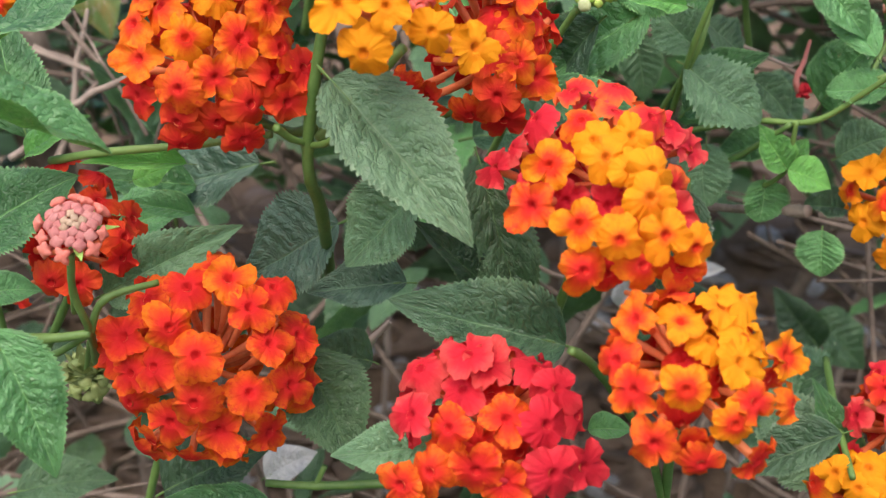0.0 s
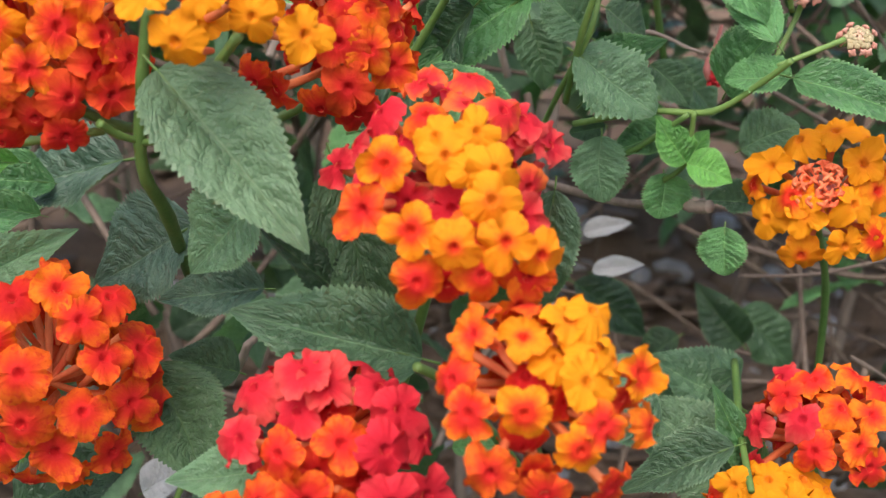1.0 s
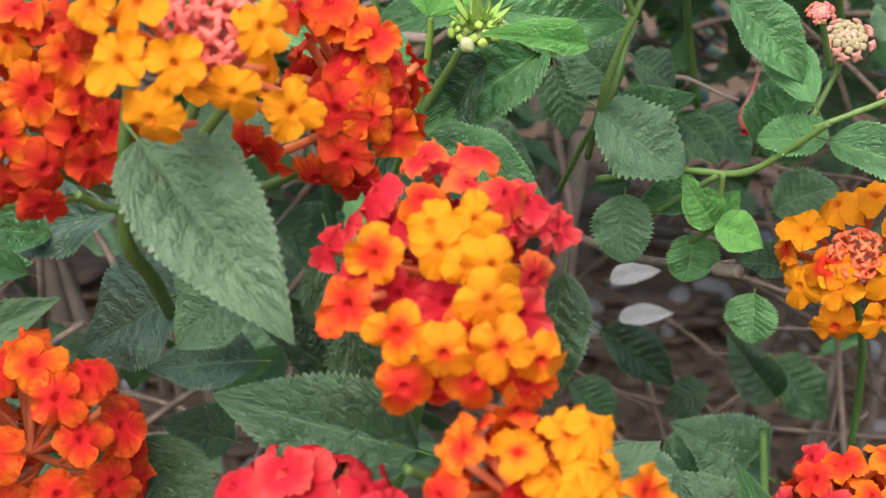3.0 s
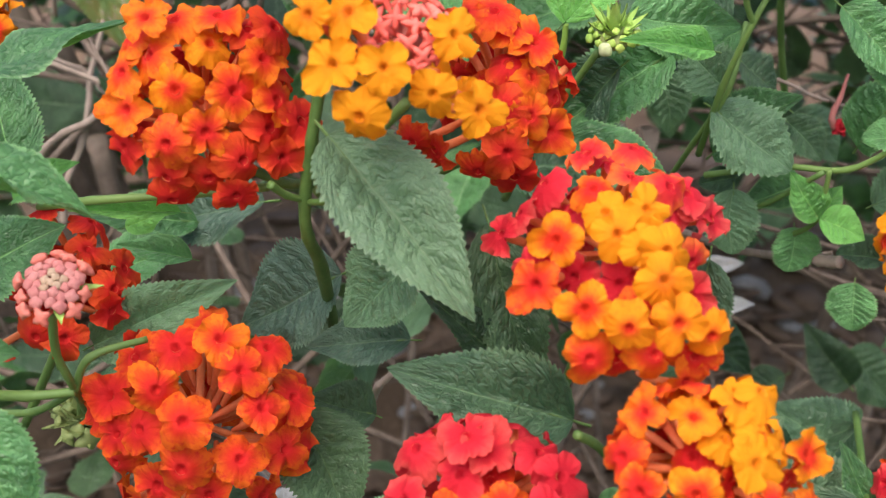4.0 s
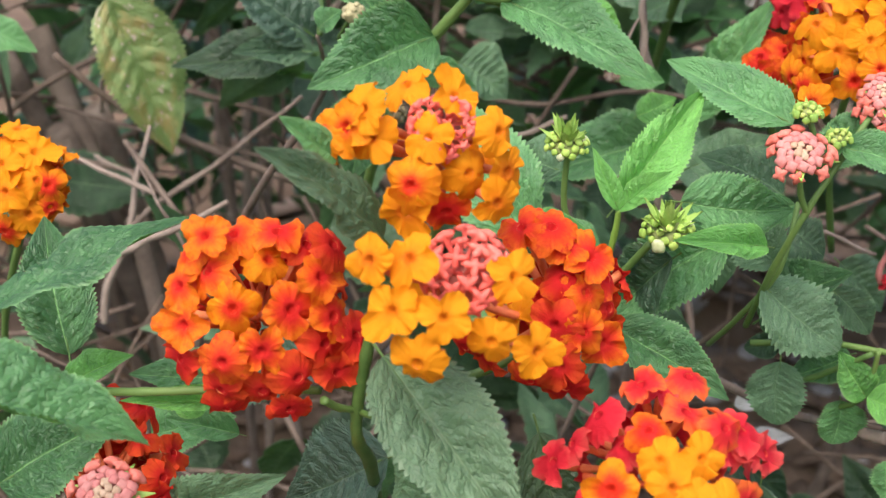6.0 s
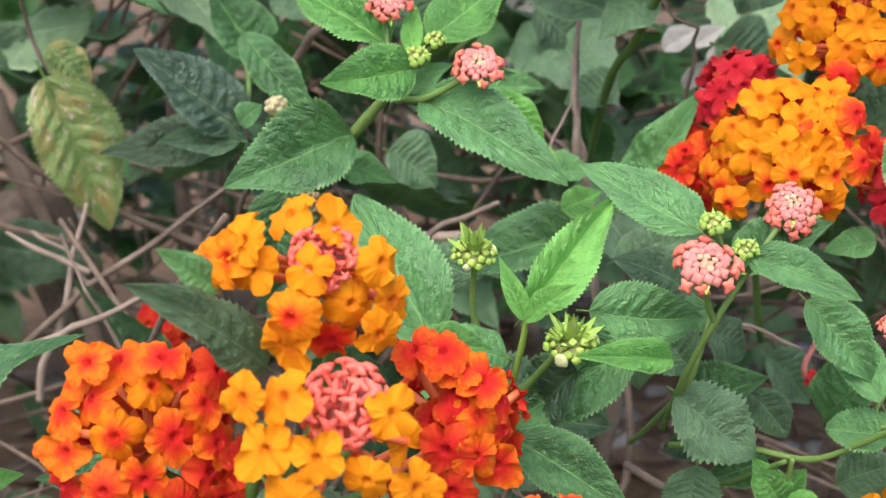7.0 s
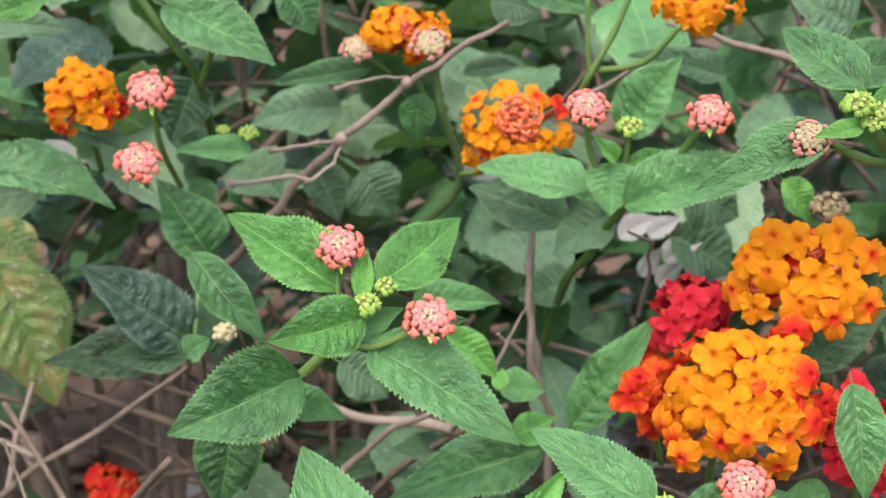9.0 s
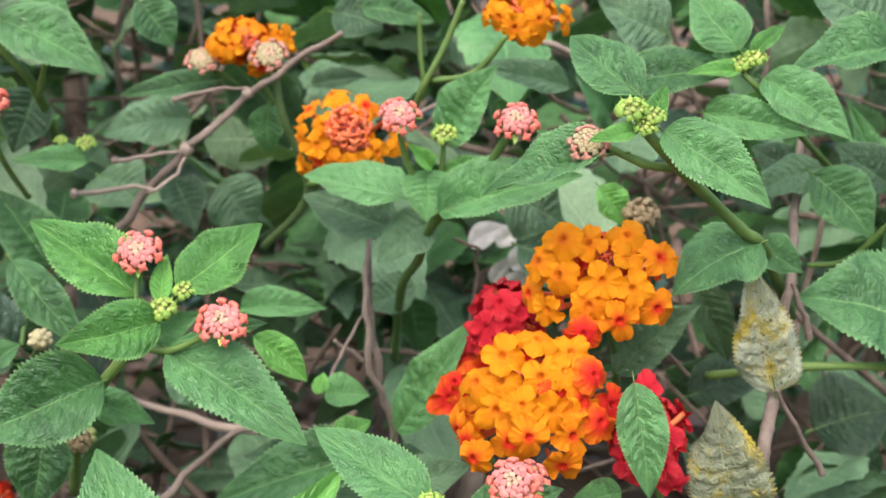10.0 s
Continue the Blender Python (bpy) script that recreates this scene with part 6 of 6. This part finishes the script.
head((0.091, 0.327, 0.6045), 0.0150, 0.0092, "s",
     "-12.7 -14.3 14.7 y;-6.6 -12.5 13.4 y;-17.9 -13.1 9.1 y;-12.6 -15.0 6.6 y;1.4 -13.5 16.2 y;1.8 -14.2 11.9 y;8.5 -14.2 11.3 q;-3.7 -17.7 6.7 y;2.7 -19.0 5.7 y;-19.2 -9.3 0.3 q;-14.3 -15.9 -1.0 y;-6.4 -19.9 1.7 y;0.1 -21.9 -0.5 q;8.8 -18.5 1.3 q;-7.4 -22.8 -3.9 o;-9.2 -18.7 -8.5 s;-2.5 -15.0 1.6 s;-8.4 -9.4 8.8 o",
     "flower head of orange-yellow florets above another head", buds=((0.0869, 0.3177, 0.6156), 0.0043, "coral2"), stalk=[(0.0922, 0.335, 0.6004), (0.0974, 0.345, 0.5788), (0.1003, 0.36, 0.5496)])

head((0.071, 0.345, 0.5903), 0.0102, 0.0096, "c",
     "-3.4 -7.7 5.9 c;-6.3 -8.1 -0.5 c;-1.2 -10.0 1.9 c;-8.6 -4.1 -4.8 c;2.6 -8.1 5.7 c",
     "crimson flower head half hidden behind yellow ones", stalk=[(0.0721, 0.35, 0.5872), (0.076, 0.365, 0.562)])

head((0.0619, 0.345, 0.5713), 0.0085, 0.0098, "s",
     "-2.1 1.1 8.2 s;-3.9 -6.5 3.8 s;-0.8 -8.1 -2.5 s;2.0 -6.1 5.5 s;-4.9 -6.9 -0.4 s;1.4 -6.5 -8.9 s",
     "faded orange-red flower head in the shade", stalk=[(0.0629, 0.35, 0.5678), (0.0704, 0.365, 0.5412)])

head((0.1002, 0.306, 0.578), 0.0112, 0.0080, "c",
     "-1.9 -1.0 11.3 c;-6.3 -4.4 8.6 c;-8.5 -6.5 4.3 c;1.4 -11.3 -1.9 c;-2.9 -10.5 -3.8 c;-6.5 -9.3 -2.0 c;5.0 -8.3 -8.3 c;1.5 -10.6 4.2 c;-1.4 -8.2 8.0 c",
     "deep red flower head behind a hanging leaf", stalk=[(0.1046, 0.315, 0.5717), (0.1126, 0.33, 0.5418)])

head((0.0992, 0.245, 0.4704), 0.0146, 0.0092, "s",
     "-8.2 2.9 11.7 p;-3.2 -2.4 14.0 o;5.6 0.4 13.8 o;-6.8 -9.1 9.1 p;0.5 -9.1 11.4 o;6.7 -8.7 9.6 o;-13.5 -2.9 4.6 p;-13.4 -3.4 -5.1 p;3.3 -13.2 5.2 o;-5.3 -13.0 4.2 s;-8.7 -3.4 11.2 r;10.2 -2.4 11.8 s;5.7 -13.4 0.7 s",
     "flower head of red and orange florets near the ground", stalk=[(0.1046, 0.26, 0.46), (0.1113, 0.27, 0.4355)])

head((0.0877, 0.236, 0.4593), 0.0105, 0.0093, "y",
     "-7.6 -1.9 6.9 y;-1.9 -4.2 9.4 y;4.9 -3.1 8.7 y;9.6 -2.9 6.1 y;-11.0 1.3 2.5 q;-4.5 -7.1 6.3 y;1.7 -7.9 6.7 y",
     "small yellow flower head beside a red one", stalk=[(0.0923, 0.25, 0.4471), (0.1029, 0.27, 0.4144)])

head((-0.1034, 0.285, 0.5512), 0.0108, 0.0096, "q",
     "0.0 0.3 12.8 y;-1.1 -7.6 7.6 y;4.7 -3.4 9.2 y;0.7 -10.5 2.5 y;8.2 -6.5 2.9 q;7.5 1.9 7.9 q;4.7 -9.5 -2.5 y;-0.9 -8.4 -6.8 q;8.4 -6.5 -2.0 q;-3.1 -1.4 10.7 y;6.3 -7.6 4.3 y",
     "yellow flower head behind arching leaves", stalk=[(-0.1085, 0.295, 0.5461), (-0.1197, 0.31, 0.5126), (-0.13, 0.33, 0.4816)])

head((-0.0669, 0.222, 0.5192), 0.0114, 0.0083, "r",
     "-2.5 3.3 15.5 r;5.7 -1.3 9.8 r;10.2 -3.7 3.5 r;5.0 4.3 12.4 r;-1.1 -11.2 -2.0 r;-8.9 -10.3 -5.2 r;13.2 -3.9 -6.5 r;10.3 -4.9 0.0 r;3.4 -10.5 -2.6 r;-12.8 -4.7 7.2 r;10.7 2.3 5.0 r",
     "red flower head behind coral buds", stalk=[(-0.0724, 0.235, 0.5093), (-0.0871, 0.25, 0.4788)])

head((-0.1035, 0.468, 0.468), 0.0110, 0.0099, "r",
     "-7.5 -1.3 7.9 r;-1.3 -10.8 1.5 r;5.0 -9.8 -0.6 r;7.9 -7.3 2.2 r;0.5 -8.9 6.4 r;-3.9 -9.3 -4.3 r",
     "red flower head deep in the shade", stalk=[(-0.105, 0.475, 0.46), (-0.106, 0.49, 0.43)])

head((-0.0904, 0.398, 0.6225), 0.0101, 0.0089, "q",
     "-0.5 -5.5 8.5 y;6.2 -2.3 7.6 y;-4.1 -8.8 2.8 y;3.4 -8.9 3.3 q;-6.2 -7.4 -2.9 q;9.7 -1.6 2.4 y;8.3 -5.2 -2.4 q;-3.9 -5.6 -7.7 q;4.8 -8.7 -2.0 y;10.8 -0.1 -1.6 s;1.7 -7.9 6.0 y",
     "far flower head of orange-yellow florets", stalk=[(-0.0917, 0.405, 0.6196), (-0.0944, 0.43, 0.5952)])

head((-0.0059, 0.425, 0.6414), 0.0100, 0.0090, "q",
     "-6.6 -5.3 5.3 y;1.3 -6.8 7.2 y;9.2 -1.8 4.3 y;-11.4 -3.4 0.9 y;-3.0 -9.5 1.3 y;6.5 -7.7 0.1 q;-7.0 -6.4 -3.3 y;5.1 -7.1 -4.8 q;12.5 -1.9 3.7 y",
     "far flower head with orange-yellow florets", buds=((-0.0056, 0.4158, 0.6452), 0.0036, "coral2"), stalk=[(-0.0063, 0.435, 0.6379), (0.0026, 0.44, 0.6182)])

head((0.0273, 0.392, 0.6231), 0.0132, 0.0090, "y0",
     "-5.4 -3.4 11.6 y;-11.7 -2.0 7.2 q;-12.7 -3.5 -0.8 y;-8.3 -10.3 -0.7 y;-11.4 -5.2 -8.8 y;4.2 -7.7 9.9 q;10.4 -4.4 6.7 s;13.3 -4.6 -0.5 y;7.9 -10.4 -1.9 y;-3.6 -11.5 -5.4 y;-7.2 -10.1 4.5 y;2.3 -11.7 -5.7 y;-7.9 -9.0 -5.4 q",
     "flower head of orange florets round salmon buds", buds=((0.0273, 0.3799, 0.6284), 0.0066, "coral2"), stalk=[(0.0278, 0.4, 0.6192), (0.0202, 0.41, 0.607), (0.0132, 0.42, 0.6026)])

head((0.072, 0.4, 0.6576), 0.0104, 0.0089, "y",
     "-10.6 -1.1 0.2 y;-2.7 -9.7 -2.8 y;3.5 -9.8 -0.2 y;11.0 -4.9 -0.3 y;0.5 -9.2 -4.8 y;-7.0 -7.7 -0.4 y;0.9 -8.5 5.9 y",
     "far yellow flower head at the top of the bush", stalk=[(0.0723, 0.405, 0.6548), (0.069, 0.4, 0.6507)])
cluster((-0.0588, 0.196, 0.5337), 0.0062, (0.11, -0.35, 0.93), "pink", "tight domed cluster of pink and coral flower buds", [(-0.061, 0.2, 0.5235), (-0.0643, 0.21, 0.5119)])
cluster((0.0522, 0.259, 0.5746), 0.0063, (-0.07, -0.39, 0.92), "pink", "tight domed cluster of pink and coral flower buds", [(0.0528, 0.26, 0.5701)])
cluster((0.0686, 0.269, 0.5838), 0.0052, (-0.1, -0.4, 0.91), "pink", "tight domed cluster of pink and coral flower buds", [(0.067, 0.27, 0.5786)])
cluster((-0.0111, 0.311, 0.6125), 0.0054, (0.04, -0.42, 0.91), "pink", "tight domed cluster of pink and coral flower buds", [(-0.0114, 0.311, 0.6071)])
cluster((0.0085, 0.3, 0.6016), 0.0055, (0.01, -0.41, 0.91), "pink", "tight domed cluster of pink and coral flower buds", [(0.0058, 0.302, 0.5971)])
cluster((-0.0691, 0.374, 0.6128), 0.0062, (0.11, -0.42, 0.9), "pink", "tight domed cluster of pink and coral flower buds", [(-0.0697, 0.385, 0.6025)])
cluster((-0.0683, 0.383, 0.6298), 0.0063, (0.11, -0.44, 0.89), "pink", "tight domed cluster of pink and coral flower buds", [(-0.0685, 0.388, 0.6218)])
cluster((0.0413, 0.349, 0.6381), 0.0052, (-0.04, -0.45, 0.89), "pink", "tight domed cluster of pink and coral flower buds", [(0.0415, 0.35, 0.6335)])
cluster((0.0688, 0.345, 0.639), 0.0054, (-0.08, -0.44, 0.89), "pink", "tight domed cluster of pink and coral flower buds", [(0.0669, 0.347, 0.6334)])
cluster((0.0813, 0.304, 0.6424), 0.0044, (-0.12, -0.43, 0.89), "pale", "tight domed cluster of pink and coral flower buds", [(0.0858, 0.306, 0.6402), (0.097, 0.308, 0.6364)])
cluster((0.0027, 0.408, 0.6428), 0.0056, (0.01, -0.46, 0.89), "pale", "tight domed cluster of pink and coral flower buds", [(0.0043, 0.41, 0.6348)])
cluster((-0.0186, 0.42, 0.6384), 0.0048, (0.04, -0.46, 0.89), "pale", "tight domed cluster of pink and coral flower buds", [(-0.0093, 0.43, 0.6294)])
cluster((0.1009, 0.352, 0.6168), 0.0044, (-0.07, -0.43, 0.9), "dry", "dry brown seed head", [(0.1049, 0.36, 0.6081)])
cluster((-0.0047, 0.305, 0.6015), 0.0031, (0.03, -0.41, 0.91), "green", "small pale green cluster of unopened buds", [(-0.0067, 0.306, 0.5954)])
cluster((-0.0008, 0.309, 0.6044), 0.0026, (0.02, -0.41, 0.91), "green", "small pale green cluster of unopened buds", [(-0.0036, 0.309, 0.5996)])
cluster((-0.0437, 0.39, 0.6181), 0.0027, (0.07, -0.44, 0.9), "green", "small pale green cluster of unopened buds", [(-0.0476, 0.395, 0.6125)])
cluster((-0.0386, 0.33, 0.5838), 0.0028, (0.07, -0.4, 0.91), "cream", "small pale green cluster of unopened buds", [(-0.0434, 0.34, 0.575)])
cluster((-0.0288, 0.322, 0.5625), 0.0039, (0.06, -0.38, 0.92), "dry", "dry brown seed head", [(-0.0332, 0.325, 0.5647)])
cluster((0.0523, 0.355, 0.6327), 0.0033, (-0.06, -0.45, 0.89), "green", "small pale green cluster of unopened buds", [(0.0523, 0.356, 0.629)])
cluster((0.0892, 0.302, 0.6496), 0.0034, (-0.07, -0.45, 0.89), "green", "small pale green cluster of unopened buds", [(0.0914, 0.303, 0.6454)])
cluster((0.0935, 0.302, 0.6486), 0.0026, (-0.07, -0.45, 0.89), "green", "small pale green cluster of unopened buds", [(0.0926, 0.303, 0.6449)])
cluster((0.0920, 0.301, 0.6462), 0.0024, (-0.07, -0.45, 0.89), "green", "small pale green cluster of unopened buds", [(0.0927, 0.303, 0.6443)])
cluster((0.1169, 0.335, 0.6559), 0.0026, (-0.1, -0.45, 0.89), "green", "small pale green cluster of unopened buds", [(0.1182, 0.336, 0.6531)])
cluster((0.1200, 0.335, 0.6573), 0.0028, (-0.11, -0.45, 0.88), "green", "small pale green cluster of unopened buds", [(0.1191, 0.336, 0.6531)])
cluster((-0.0745, 0.246, 0.4833), 0.0056, (0.11, -0.5, 0.6), "calyx", "green seed head of short pointed calyces", [(-0.0679, 0.23, 0.4979)])
cluster((0.0101, 0.261, 0.574), 0.0054, (0.01, -0.4, 0.92), "white", "green bud head with spiky bracts and white buds", [(0.0103, 0.262, 0.5695)])
cluster((0.0282, 0.247, 0.5632), 0.0062, (-0.03, -0.38, 0.92), "white", "green bud head with spiky bracts and white buds", [(0.0258, 0.251, 0.557)])
cluster((0.0537, 0.263, 0.5809), 0.0029, (-0.07, -0.4, 0.91), "green", "small pale green cluster of unopened buds", [(0.0561, 0.264, 0.5742)])
cluster((0.0596, 0.262, 0.5765), 0.0026, (-0.08, -0.4, 0.91), "green", "small pale green cluster of unopened buds", [(0.0588, 0.264, 0.5721)])
cluster((0.0969, 0.275, 0.5562), 0.0049, (-0.11, -0.44, 0.89), "pale", "tight domed cluster of pink and coral flower buds", [(0.097, 0.28, 0.5482), (0.0916, 0.275, 0.5394)])
cluster((0.1047, 0.265, 0.5469), 0.0039, (-0.12, -0.42, 0.9), "pale", "tight domed cluster of pink and coral flower buds", [(0.1012, 0.265, 0.545)])
cluster((0.118, 0.264, 0.5342), 0.0040, (-0.14, -0.4, 0.9), "pale", "tight domed cluster of pink and coral flower buds", [(0.1189, 0.275, 0.5244), (0.1217, 0.29, 0.5071)])
cluster((0.116, 0.25, 0.4743), 0.0052, (-0.12, -0.34, 0.93), "pink", "tight domed cluster of pink and coral flower buds", [(0.12, 0.26, 0.4593)])
cluster((0.0722, 0.283, 0.5776), 0.0051, (-0.09, -0.37, 0.92), "pink", "tight domed cluster of pink and coral flower buds", [(0.0746, 0.285, 0.5703)])
cluster((-0.0505, 0.39, 0.6183), 0.0018, (0.08, -0.44, 0.9), "green", "small pale green cluster of unopened buds", [(-0.0522, 0.395, 0.6138)])
cluster((0.0878, 0.262, 0.5629), 0.0025, (-0.13, -0.37, 0.92), "pink", "tight domed cluster of pink and coral flower buds", [(0.0929, 0.27, 0.5507)])
cluster((-0.0324, 0.34, 0.5552), 0.0036, (0.06, -0.4, 0.91), "berry", "dry brown seed head", [(-0.0352, 0.34, 0.5638)])
